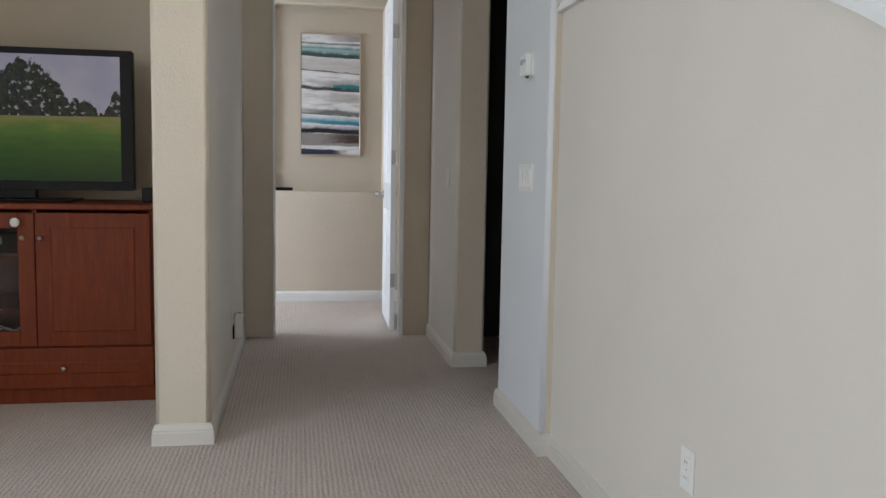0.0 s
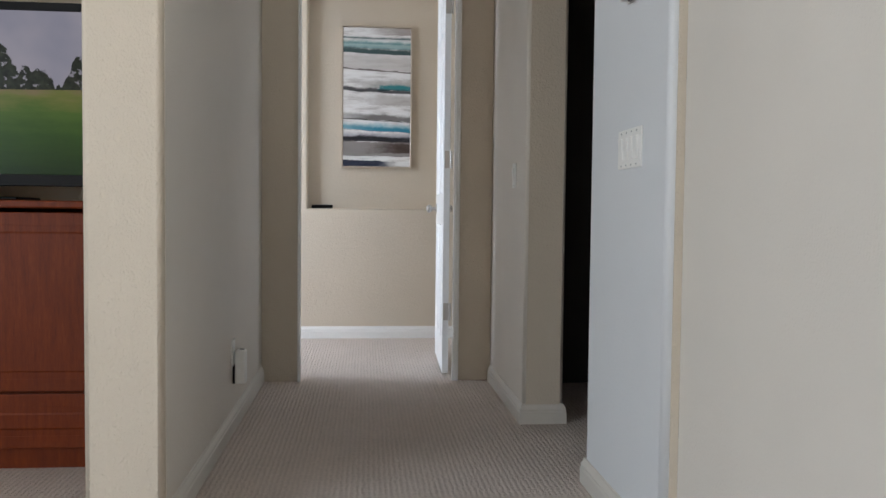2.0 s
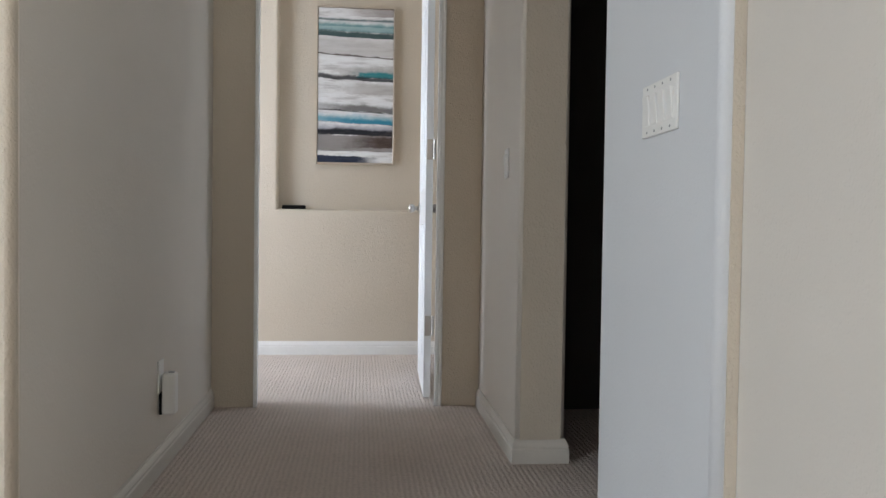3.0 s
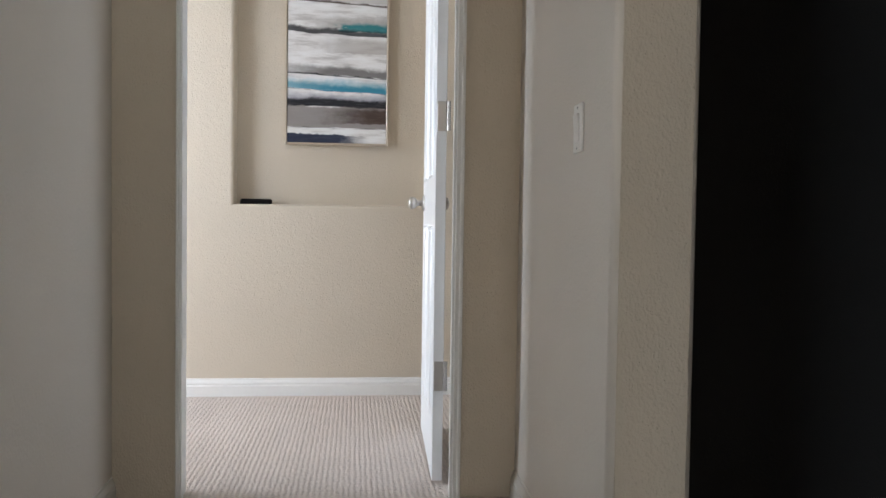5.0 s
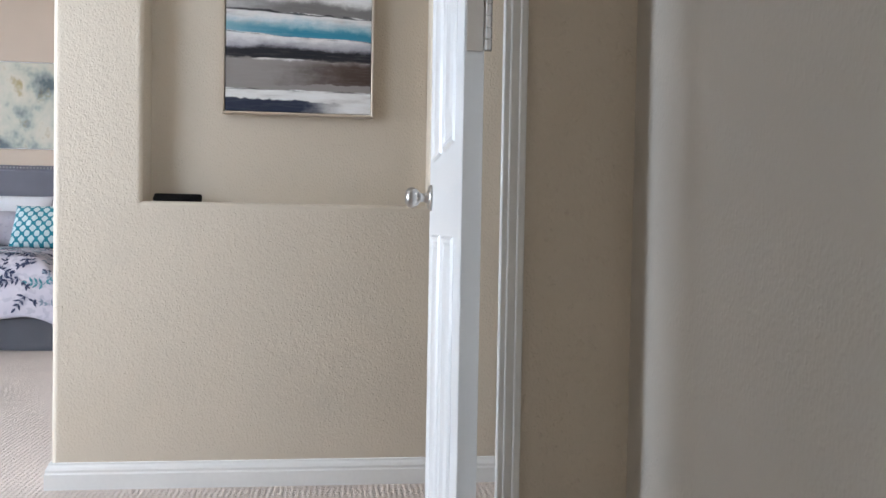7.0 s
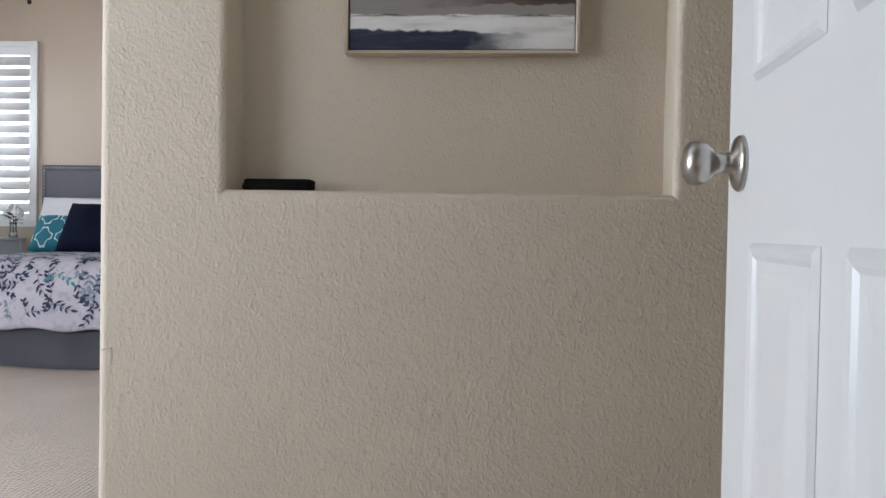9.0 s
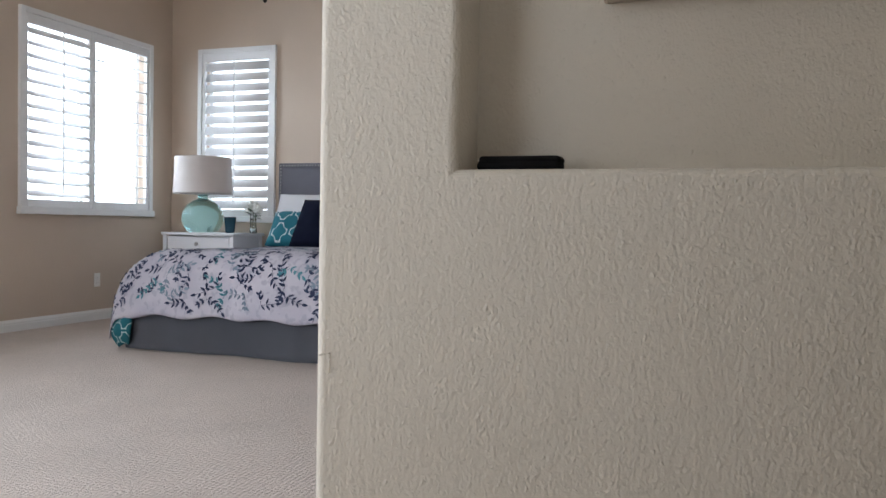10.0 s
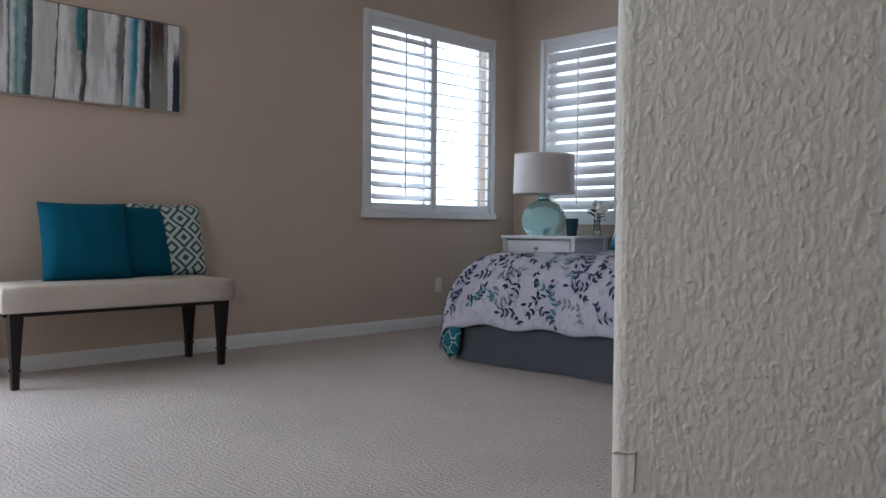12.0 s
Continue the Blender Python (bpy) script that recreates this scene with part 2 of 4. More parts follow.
    # lower edge, slope, waviness, height, bleed, colour, strength, where along the width it comes in and goes
    bands = [(0.69, -0.02, 0.008, 0.08, 0.06, (0.50, 0.47, 0.45), 0.7, None), (0.44, 0.0, 0.02, 0.05, 0.04, (0.42, 0.39, 0.37), 0.7, (0.2, 0.6)),
             (0.935, 0.0, 0.012, 0.05, 0.05, (0.24, 0.19, 0.17), 0.75, (0.2, 0.9)),
             (0.835, -0.008, 0.008, 0.03, 0.05, (0.20, 0.36, 0.37), 0.8, None), (0.905, -0.004, 0.006, 0.006, 0.016, DG, 0.85, None),
             (0.868, -0.004, 0.006, 0.006, 0.02, (0.10, 0.24, 0.25), 0.7, None), (0.802, -0.012, 0.010, 0.026, 0.03, (0.03, 0.07, 0.07), 0.95, None),
             (0.680, -0.025, 0.006, 0.006, 0.010, BR, 0.92, None),
             (0.555, 0.01, 0.02, 0.03, 0.05, (0.36, 0.34, 0.32), 0.8, (0.1, 0.5)), (0.545, 0.0, 0.014, 0.03, 0.02, TE, 0.95, (0.48, 0.56)),
             (0.530, -0.02, 0.010, 0.018, 0.02, K, 0.9, None),
             (0.332, -0.02, 0.012, 0.026, 0.03, (0.15, 0.14, 0.135), 0.92, (-0.5, 0.5)), (0.33, -0.022, 0.010, 0.004, 0.006, K, 0.9, None),
             (0.262, -0.02, 0.009, 0.018, 0.05, (0.16, 0.40, 0.50), 0.8, None), (0.256, -0.02, 0.009, 0.020, 0.02, B, 0.95, (-0.2, 0.5)),
             (0.255, -0.02, 0.009, 0.001, 0.004, K, 0.7, None),
             (0.186, -0.006, 0.010, 0.03, 0.05, (0.20, 0.19, 0.25), 0.7, None), (0.180, -0.006, 0.010, 0.032, 0.016, K, 0.97, None),
             (0.080, -0.004, 0.008, 0.097, 0.010, GY, 0.95, None), (0.10, 0.0, 0.02, 0.06, 0.03, BR, 0.95, (0.25, 0.85)),
             (0.076, -0.006, 0.008, 0.001, 0.004, K, 0.7, None), (-0.03, -0.02, 0.022, 0.074, 0.006, N, 0.97, (0.85, 0.5))]
    for k, (at, slope, wave, high, bleed, ink, strength, span) in enumerate(bands):
        bend = m.math("MULTIPLY", m.math("SUBTRACT", m.noise(1.0, 4, chart(k * 3.7 + 1, 3.2, 0.0), 0.6), 0.5), wave * 2.6)
        edge = m.math("ADD", m.math("MULTIPLY_ADD", m.math("SUBTRACT", u, 0.5), slope, at), bend)
        d = m.math("SUBTRACT", t, edge)
        low = ease(d, 0.0, 0.004)
        top = ease(m.math("MULTIPLY_ADD", rag, 0.02 + bleed * 0.9, d), high, high + bleed)
        mask = m.math("MULTIPLY", m.math("MULTIPLY", low, m.math("SUBTRACT", 1.0, top)), strength)
        if span:
            mask = m.math("MULTIPLY", mask, ease(m.math("MULTIPLY_ADD", rag, 0.5, u), *span) if span[0] < span[1] else
                          m.math("SUBTRACT", 1.0, ease(m.math("MULTIPLY_ADD", rag, 0.3, u), span[1], span[0])))
        col = m.mix(mask, col, ink)
    streak = m.noise(1.0, 5, chart(17, 4, 45), 0.7)
    dry = m.ramp(streak, [(0.5, (0, 0, 0)), (0.72, (1, 1, 1))])
    m.colour(m.mix(m.math("MULTIPLY", dry, 0.08), col, (0.60, 0.57, 0.55)))
    m.bump(streak, 0.25, 0.001)
    m.b.inputs["Specular IOR Level"].default_value = 0.12
    return m.m


M_ART = stripes("banded_canvas", "z", 1.06, 0.525, False)
M_ART2 = stripes("striped_canvas", "x", 1.10, 0.55, True)


def watercolour():
    m = Mat("watercolour_canvas", 0.6)
    a = m.noise(2.0, 4, m.scaled((1.2, 1, 1), (3.4, 0, 1.2)), 0.6)
    col = m.ramp(a, [(0.36, (0.10, 0.13, 0.14)), (0.43, (0.32, 0.35, 0.32)), (0.48, (0.50, 0.50, 0.42)), (0.56, (0.60, 0.56, 0.47)), (0.64, (0.36, 0.28, 0.12))])
    b = m.ramp(m.noise(5.5, 4, m.scaled(1.0, (0, 0, 7)), 0.65), [(0.6, (0, 0, 0)), (0.72, (1, 1, 1))])
    m.colour(m.mix(m.math("MULTIPLY", b, 0.75), col, (0.26, 0.20, 0.08)))
    m.bump(m.noise(120, 2), 0.2, 0.001)
    return m.m


M_WATER = watercolour()


def lattice(name, ground, line, n, width, twist=0.45):
    """Curved trellis lines on cloth, in the pillow's own plane (x, z)."""
    m = Mat(name, 0.85)
    x, y, z = m.xyz()
    u, v = m.math("MULTIPLY", x, n), m.math("MULTIPLY", z, n * 0.8)
    s = m.math("ADD", m.math("COSINE", u), m.math("COSINE", v))
    s = m.math("ADD", s, m.math("MULTIPLY", m.math("MULTIPLY", m.math("COSINE", m.math("MULTIPLY", u, 2.0)), m.math("COSINE", m.math("MULTIPLY", v, 2.0))), twist))
    on = m.math("LESS_THAN", m.math("ABSOLUTE", s), width)
    m.colour(m.mix(on, m.mix(m.noise(200, 2), dim(ground, 0.85), dim(ground, 1.15)), line))
    m.bump(m.noise(320, 2), 0.35, 0.001)
    return m.m


M_TRELLIS = lattice("teal_trellis_cotton", (0.010, 0.15, 0.20), (0.62, 0.68, 0.70), 40, 0.2)
M_RINGS = lattice("teal_ring_cotton", (0.55, 0.66, 0.68), (0.015, 0.21, 0.28), 82, 0.66, 0.2)
M_LINING = lattice("teal_lining_cotton", (0.008, 0.12, 0.15), (0.40, 0.52, 0.52), 60, 0.24, 0.5)

def diamonds(name, ground, line):
    """Nested zigzag diamonds printed on cloth, in the pillow's own plane (x, z)."""
    m = Mat(name, 0.85)
    x, y, z = m.xyz()
    u = m.math("PINGPONG", m.math("ADD", x, 3.0), 0.085)
    v = m.math("PINGPONG", m.math("ADD", z, 3.0), 0.062)
    f = m.math("ADD", u, m.math("MULTIPLY", v, 1.15))
    on = m.math("GREATER_THAN", m.math("SINE", m.math("MULTIPLY", f, 2 * math.pi / 0.052)), 0.15)
    m.colour(m.mix(on, m.mix(m.noise(200, 2), dim(ground, 0.9), dim(ground, 1.1)), line))
    m.bump(m.noise(320, 2), 0.35, 0.001)
    return m.m


M_GEO = diamonds("white_teal_diamond_cotton", (0.60, 0.62, 0.56), (0.03, 0.115, 0.13))


def golf_screen():
    """A fairway under a pale sky: one tall tree, a far row of trees, sunlit grass."""
    m = Mat("lit_screen", 0.25)
    x, y, z = m.xyz()
    fine = m.math("MULTIPLY", m.math("SUBTRACT", m.noise(1.0, 6, m.scaled((26, 1, 20)), 0.75), 0.5), 0.10)
    row = m.math("MULTIPLY", m.math("SUBTRACT", m.noise(1.0, 2, m.scaled((10, 1, 0.01)), 0.5), 0.42), 0.42)
    far = m.math("ADD", m.math("ADD", 0.37, row), fine)
    dx = m.math("SUBTRACT", x, 0.70)
    big = m.math("SUBTRACT", 0.60, m.math("MULTIPLY", m.math("MULTIPLY", dx, dx), 5.0))
    crown = m.math("MAXIMUM", far, m.math("ADD", big, m.math("MULTIPLY", fine, 1.6)))
    tree = m.math("LESS_THAN", z, crown)
    gaps = m.math("GREATER_THAN", m.noise(34, 3, rough=0.6), 0.60)
    tree = m.math("MULTIPLY", tree, m.math("SUBTRACT", 1.0, m.math("MULTIPLY", gaps, 0.75)))
    grass = m.math("LESS_THAN", z, m.math("ADD", 0.315, m.math("MULTIPLY", x, 0.012)))
    skyc = m.ramp(m.noise(2.5, 3), [(0.3, (0.30, 0.29, 0.36)), (0.7, (0.50, 0.44, 0.47))])
    treec = m.ramp(m.noise(30, 4, rough=0.7), [(0.35, (0.004, 0.006, 0.004)), (0.68, (0.035, 0.04, 0.022))])
    lit = m.math("ADD", z, m.math("MULTIPLY", m.math("SUBTRACT", m.noise(1.0, 4, m.scaled((5, 1, 22)), 0.6), 0.5), 0.16))
    grassc = m.ramp(lit, [(0.0, (0.012, 0.035, 0.006)), (0.16, (0.035, 0.085, 0.010)), (0.25, (0.075, 0.14, 0.018)), (0.30, (0.17, 0.18, 0.04)), (0.33, (0.22, 0.17, 0.08))])
    col = m.mix(grass, m.mix(tree, skyc, treec), grassc)
    m.colour((0.006, 0.006, 0.006))
    m.b.inputs["Specular IOR Level"].default_value = 0.2
    m.put(m.b.inputs["Emission Color"], col)
    m.b.inputs["Emission Strength"].default_value = 0.55
    return m.m


M_SCREEN = golf_screen()

# ---------------------------------------------------------------- mesh helpers


def mesh_of(name, bm, mat, smooth=False):
    me = bpy.data.meshes.new(name)
    bmesh.ops.recalc_face_normals(bm, faces=bm.faces)
    bm.to_mesh(me)
    bm.free()
    me.materials.append(mat)
    if smooth:
        for p in me.polygons:
            p.use_smooth = True
    return me


def part(name, bm, mat, parent, label="", smooth=False):
    ob = new(name, mesh_of(name, bm, mat, smooth))
    ob.parent = parent
    return tagged(ob, label)


def thing(name, at, label, category, turn=0, group=""):
    ob = new(name)
    ob.matrix_world = pose(*at, 0, 0, turn)
    return tagged(ob, label, category, group)


def solo(name, bm, mat, at, label, category, turn=0, group="", smooth=False):
    ob = new(name, mesh_of(name, bm, mat, smooth))
    ob.matrix_world = pose(*at, 0, 0, turn)
    return tagged(ob, label, category, group)


def fixed(name, bm, mat, smooth=False, parent=None):
    ob = new(name, mesh_of(name, bm, mat, smooth))
    if parent:
        ob.parent = parent
        return ob
    return tagged(ob, kind="structure")


def block(a, b, bevel=0.0, segs=2, bm=None):
    bm = bm or bmesh.new()
    vs = bmesh.ops.create_cube(bm, size=1)["verts"]
    for v in vs:
        v.co = [a[i] + (b[i] - a[i]) * (v.co[i] + 0.5) for i in range(3)]
    if bevel:
        bmesh.ops.bevel(bm, geom=list({e for v in vs for e in v.link_edges}), offset=bevel, segments=segs, profile=0.5, affect="EDGES")
    return bm


def pillar(a, b, corners=(), radius=0.016):
    """A wall block whose named upright corners (x, y) are bullnosed."""
    bm = block(a, b)
    es = []
    for e in bm.edges:
        p, q = e.verts[0].co, e.verts[1].co
        if abs(p.z - q.z) > 0.1 and any(abs(p.x - c[0]) < 1e-3 and abs(p.y - c[1]) < 1e-3 for c in corners):
            es.append(e)
    if es:
        bmesh.ops.bevel(bm, geom=es, offset=radius, segments=5, profile=0.5, affect="EDGES")
        for f in bm.faces:
            f.smooth = len(f.verts) == 4 and f.calc_area() < 0.04 * (b[2] - a[2])
    return bm


def lathe(profile, n=32, bm=None, at=(0, 0, 0)):
    bm = bm or bmesh.new()
    rings = []
    for r, z in profile:
        rings.append([bm.verts.new((at[0] + r * math.cos(2 * math.pi * i / n), at[1] + r * math.sin(2 * math.pi * i / n), at[2] + z)) for i in range(n)])
    for p, q in zip(rings, rings[1:]):
        for i in range(n):
            bm.faces.new((p[i], p[(i + 1) % n], q[(i + 1) % n], q[i]))
    for ring in (rings[0], rings[-1]):
        bm.faces.new(ring)
    return bm


def turned(bm, m):
    bmesh.ops.transform(bm, matrix=m, verts=bm.verts)
    return bm


def sweep(profile, path, bm=None):
    """Sweep a closed 2D profile (out, up) along horizontal points; out lies to the right of the way."""
    bm = bm or bmesh.new()
    rings = []
    for i, p in enumerate(path):
        d0 = (Vector(path[i]) - Vector(path[i - 1])).normalized() if i else None
        d1 = (Vector(path[i + 1]) - Vector(path[i])).normalized() if i + 1 < len(path) else None
        d = ((d0 or d1) + (d1 or d0)).normalized()
        k = 1 / max(0.3, d.dot(d1 or d0))
        out = Vector((d.y, -d.x)) * k
        rings.append([bm.verts.new((p[0] + out.x * o, p[1] + out.y * o, u)) for o, u in profile])
    n = len(profile)
    for a, b in zip(rings, rings[1:]):
        for i in range(n):
            bm.faces.new((a[i], a[(i + 1) % n], b[(i + 1) % n], b[i]))
    bm.faces.new(rings[0])
    bm.faces.new(rings[-1])
    return bm


BASE = [(0.0, 0.0), (0.015, 0.0), (0.015, 0.052), (0.012, 0.058), (0.0125, 0.066), (0.009, 0.075), (0.005, 0.082), (0.004, 0.088), (0.0, 0.09)]


def cushion(w, h, d, seed, sag=0.0):
    """A square pillow: pinched corners, full middle, soft creases. In the x-z plane, standing on z = 0."""
    bm = bmesh.new()
    n = 18
    rnd = random.Random(seed)
    off = Vector((rnd.random() * 9, rnd.random() * 9, rnd.random() * 9))
    sides = []
    for s in (-1, 1):
        grid = []
        for j in range(n + 1):
            row = []
            for i in range(n + 1):
                u, v = 2 * i / n - 1, 2 * j / n - 1
                full = max(0.0, (1 - u ** 4) * (1 - v ** 4)) ** 0.55
                pinch = 1 - 0.07 * (1 - abs(u * v)) * (abs(u) + abs(v)) * 0.5
                crease = noise.noise(Vector((u * 2.2, v * 2.2, s)) + off) * 0.016 * full
                x, z = u * w / 2 * pinch, v * h / 2 * pinch + h / 2 * 0.96
                row.append(bm.verts.new((x, s * (d / 2 * full + 0.004) + crease - sag * v * v, max(0.004, z))))
            grid.append(row)
        sides.append(grid)
        for j in range(n):
            for i in range(n):
                bm.faces.new((grid[j][i], grid[j][i + 1], grid[j + 1][i + 1], grid[j + 1][i]))
    rim = lambda g: [g[0][i] for i in range(n)] + [g[j][n] for j in range(n)] + [g[n][n - i] for i in range(n)] + [g[n - j][0] for j in range(n)]
    a, b = rim(sides[0]), rim(sides[1])
    for i in range(len(a)):
        k = (i + 1) % len(a)
        bm.faces.new((a[i], a[k], b[k], b[i]))
    return bm


def pillow(label, mat, at, w, h, d, lean, turn, seed, group=""):
    ob = new("pillow", mesh_of("pillow", cushion(w, h, d, seed), mat, True))
    ob.matrix_world = pose(*at, lean, 0, turn)
    return tagged(ob, label, "pillow", group)


# ---------------------------------------------------------------- large structure
H1, H2 = 2.75, 3.3
XL, YB = -4.54, 12.48
fixed("floor", block((-5.2, -4.2, -0.12), (5.1, 13.0, 0.0)), M_CARPET)
fixed("ceiling_hall", block((-4.4, -4.2, H1), (5.1, 5.75, H1 + 0.1)), M_CEIL)
fixed("ceiling_bedroom", block((-4.8, 5.75, H2), (2.2, 12.9, H2 + 0.1)), M_CEIL)

# hall and living room
fixed("wall_hall_left", pillar((-0.205, 3.47, 0), (0.014, 5.69, H1), [(-0.205, 3.47), (0.014, 3.47)]), M_TAN)
# Pale sheet over the tan wall: light on this face, as colour.
fixed("wall_hall_left_lit_face", pillar((0.01, 3.50, 0), (0.016, 5.688, H1 - 0.004)), M_PALE)
fixed("wall_door_left", block((0, 5.69, 0), (0.212, 5.80, H2)), M_TAN)
fixed("wall_door_right", block((1.108, 5.69, 0), (1.75, 5.80, H2)), M_TAN)
fixed("wall_door_head", block((0.212, 5.69, 2.50), (1.108, 5.80, H2)), M_TAN)
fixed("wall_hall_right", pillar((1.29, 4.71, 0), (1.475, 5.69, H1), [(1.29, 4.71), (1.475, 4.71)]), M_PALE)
# Thin tan sheet: the weakly lit end face, darkened by colour.
fixed("wall_hall_right_shaded_end", block((1.306, 4.706, 0), (1.459, 4.7105, H1)), M_TAN)
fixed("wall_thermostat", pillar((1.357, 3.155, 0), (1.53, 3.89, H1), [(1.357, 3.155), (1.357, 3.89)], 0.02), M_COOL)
# Tan strip puts the end face's shade in as colour.
fixed("wall_thermostat_shaded_end", block((1.378, 3.151, 0), (1.40, 3.1555, H1)), M_TAN)
# Side room walls: the room's darkness is put into their colour.
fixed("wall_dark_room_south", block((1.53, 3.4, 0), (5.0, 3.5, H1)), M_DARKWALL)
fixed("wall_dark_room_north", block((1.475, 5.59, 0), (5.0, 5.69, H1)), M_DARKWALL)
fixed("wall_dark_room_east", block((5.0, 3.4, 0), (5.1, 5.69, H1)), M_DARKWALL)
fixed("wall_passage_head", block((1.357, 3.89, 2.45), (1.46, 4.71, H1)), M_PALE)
fixed("wall_tv", block((-4.3, 4.78, 0), (-0.205, 4.88, H1)), M_TAN)
# Unseen partition, added to keep side window light off the television corner.
fixed("light_block_tv_side", block((-2.3, 2.3, 0), (-2.2, 4.78, H1)), M_TAN)
# Far stair wall, split round an unseen opening added for the lamp.
fixed("wall_stair_far_low", block((2.5, -4.0, 0), (2.6, 3.4, 1.3)), M_TAN)
fixed("wall_stair_far_high", block((2.5, -4.0, 2.6), (2.6, 3.4, H1)), M_TAN)
fixed("wall_stair_far_near", block((2.5, -4.0, 1.3), (2.6, -1.4, 2.6)), M_TAN)
fixed("wall_stair_far_end", block((2.5, 0.8, 1.3), (2.6, 3.4, 2.6)), M_TAN)
fixed("wall_stair_end", block((1.53, 3.3, 0), (2.5, 3.4, H1)), M_TAN)
fixed("wall_living_rear_low", block((-4.3, -4.1, 0), (2.5, -4.0, 0.4)), M_TAN)
fixed("wall_living_rear_high", block((-4.3, -4.1, 2.4), (2.5, -4.0, H1)), M_TAN)
fixed("wall_living_rear_side", block((0, -4.1, 0.4), (2.5, -4.0, 2.4)), M_TAN)
fixed("wall_living_rear_edge", block((-4.3, -4.1, 0.4), (-2.8, -4.0, 2.4)), M_TAN)
fixed("wall_living_side_low", block((-4.3, -4.0, 0), (-4.2, 4.78, 0.7)), M_TAN)
fixed("wall_living_side_high", block((-4.3, -4.0, 2.68), (-4.2, 4.78, H1)), M_TAN)
fixed("wall_living_side_near", block((-4.3, -4.0, 0.7), (-4.2, -2.2, 2.68)), M_TAN)
fixed("wall_living_side_far", block((-4.3, 1.2, 0.7), (-4.2, 4.78, 2.68)), M_TAN)


def arch_z(y):
    """Top of the knee wall beside the stairs: an arched cap that falls towards the living room."""
    return 0.822 + math.sqrt(max(0.0, 1 - ((y - 3.05) / 2.3) ** 2))


def knee_wall():
    bm = bmesh.new()
    ys = [1.02 + (3.15 - 1.02) * i / 40 for i in range(41)]
    lo = [[bm.verts.new((x, y, 0)) for y in ys] for x in (1.40, 1.53)]
    hi = [[bm.verts.new((x, y, arch_z(y))) for y in ys] for x in (1.40, 1.53)]
    for i in range(40):
        bm.faces.new((lo[0][i], lo[0][i + 1], hi[0][i + 1], hi[0][i]))
        bm.faces.new((lo[1][i], hi[1][i], hi[1][i + 1], lo[1][i + 1]))
        bm.faces.new((hi[0][i], hi[0][i + 1], hi[1][i + 1], hi[1][i]))
    for k in (0, 40):
        bm.faces.new((lo[0][k], hi[0][k], hi[1][k], lo[1][k]))
    return bm


def arch_trim():
    bm = bmesh.new()
    prof = [(1.395, 0.004), (1.375, 0.004), (1.375, 0.02), (1.385, 0.03), (1.385, 0.04), (1.365, 0.05), (1.365, 0.068), (1.56, 0.068), (1.56, 0.004)]
    ys = [1.02 + (3.147 - 1.02) * i / 40 for i in range(41)]
    rings = []
    for y in ys:
        s = (arch_z(y + 0.001) - arch_z(y - 0.001)) / 0.002
        ny, nz = -s / math.hypot(1, s), 1 / math.hypot(1, s)
        rings.append([bm.verts.new((x, min(y + ny * (u - 0.04), 3.147), arch_z(y) + nz * (u - 0.04))) for x, u in prof])
    for a, b in zip(rings, rings[1:]):
        for i in range(len(prof)):
            k = (i + 1) % len(prof)
            bm.faces.new((a[i], a[k], b[k], b[i]))
    bm.faces.new(rings[0])
    bm.faces.new(rings[-1])
    return bm


# Knee wall wears the lit, paler copy of the wall paint.
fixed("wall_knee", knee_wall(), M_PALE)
fixed("trim_arch", arch_trim(), M_TRIM)
fixed("wall_knee_low", block((1.40, -4.0, 0), (1.53, 1.02, 1.2)), M_PALE)

# vestibule and bedroom
NY, NX = 7.275, -0.134
N0, N1, NZ0, NZ1, NB = 0.155, 1.12, 0.97, 2.56, 0.125


def niche_wall():
    bm = bmesh.new()
    xs, zs = (NX, N0, N1, 1.75), (0, NZ0, NZ1, H2)
    g = [[bm.verts.new((x, NY, z)) for z in zs] for x in xs]
    for i in range(3):
        for j in range(3):
            if (i, j) != (1, 1):
                bm.faces.new((g[i][j], g[i + 1][j], g[i + 1][j + 1], g[i][j + 1]))
    rim = [g[1][1], g[2][1], g[2][2], g[1][2]]
    back = [bm.verts.new((v.co.x, NY + NB, v.co.z)) for v in rim]
    for i in range(4):
        k = (i + 1) % 4
        bm.faces.new((rim[i], rim[k], back[k], back[i]))
    bm.faces.new(back)
    Y2 = NY + 0.33
    far = [bm.verts.new((x, Y2, z)) for x in (NX, 1.75) for z in (0, H2)]
    bm.faces.new((g[0][0], g[0][1], g[0][2], g[0][3], far[1], far[0]))
    bm.faces.new((far[0], far[1], far[3], far[2]))
    es = [e for e in bm.edges if all(v in rim for v in e.verts)]
    outer = [e for e in bm.edges if all(v in g[0] for v in e.verts)]
    outer += [e for e in bm.edges if all(v in far[:2] for v in e.verts)]
    bmesh.ops.bevel(bm, geom=es, offset=0.016, segments=5, profile=0.5, affect="EDGES")
    bmesh.ops.bevel(bm, geom=[e for e in outer if e.is_valid], offset=0.024, segments=6, profile=0.5, affect="EDGES")
    return bm


wall_niche = fixed("wall_niche", niche_wall(), M_TAN)
CHIP = 0.608
chip = bmesh.new()
tear = (Vector((-0.124, NY + 0.0005, CHIP)), Vector((-0.116, NY - 0.0022, CHIP + 0.0035)), Vector((-0.104, NY - 0.0018, CHIP + 0.0045)),
        Vector((-0.0975, NY - 0.0015, CHIP + 0.007)))
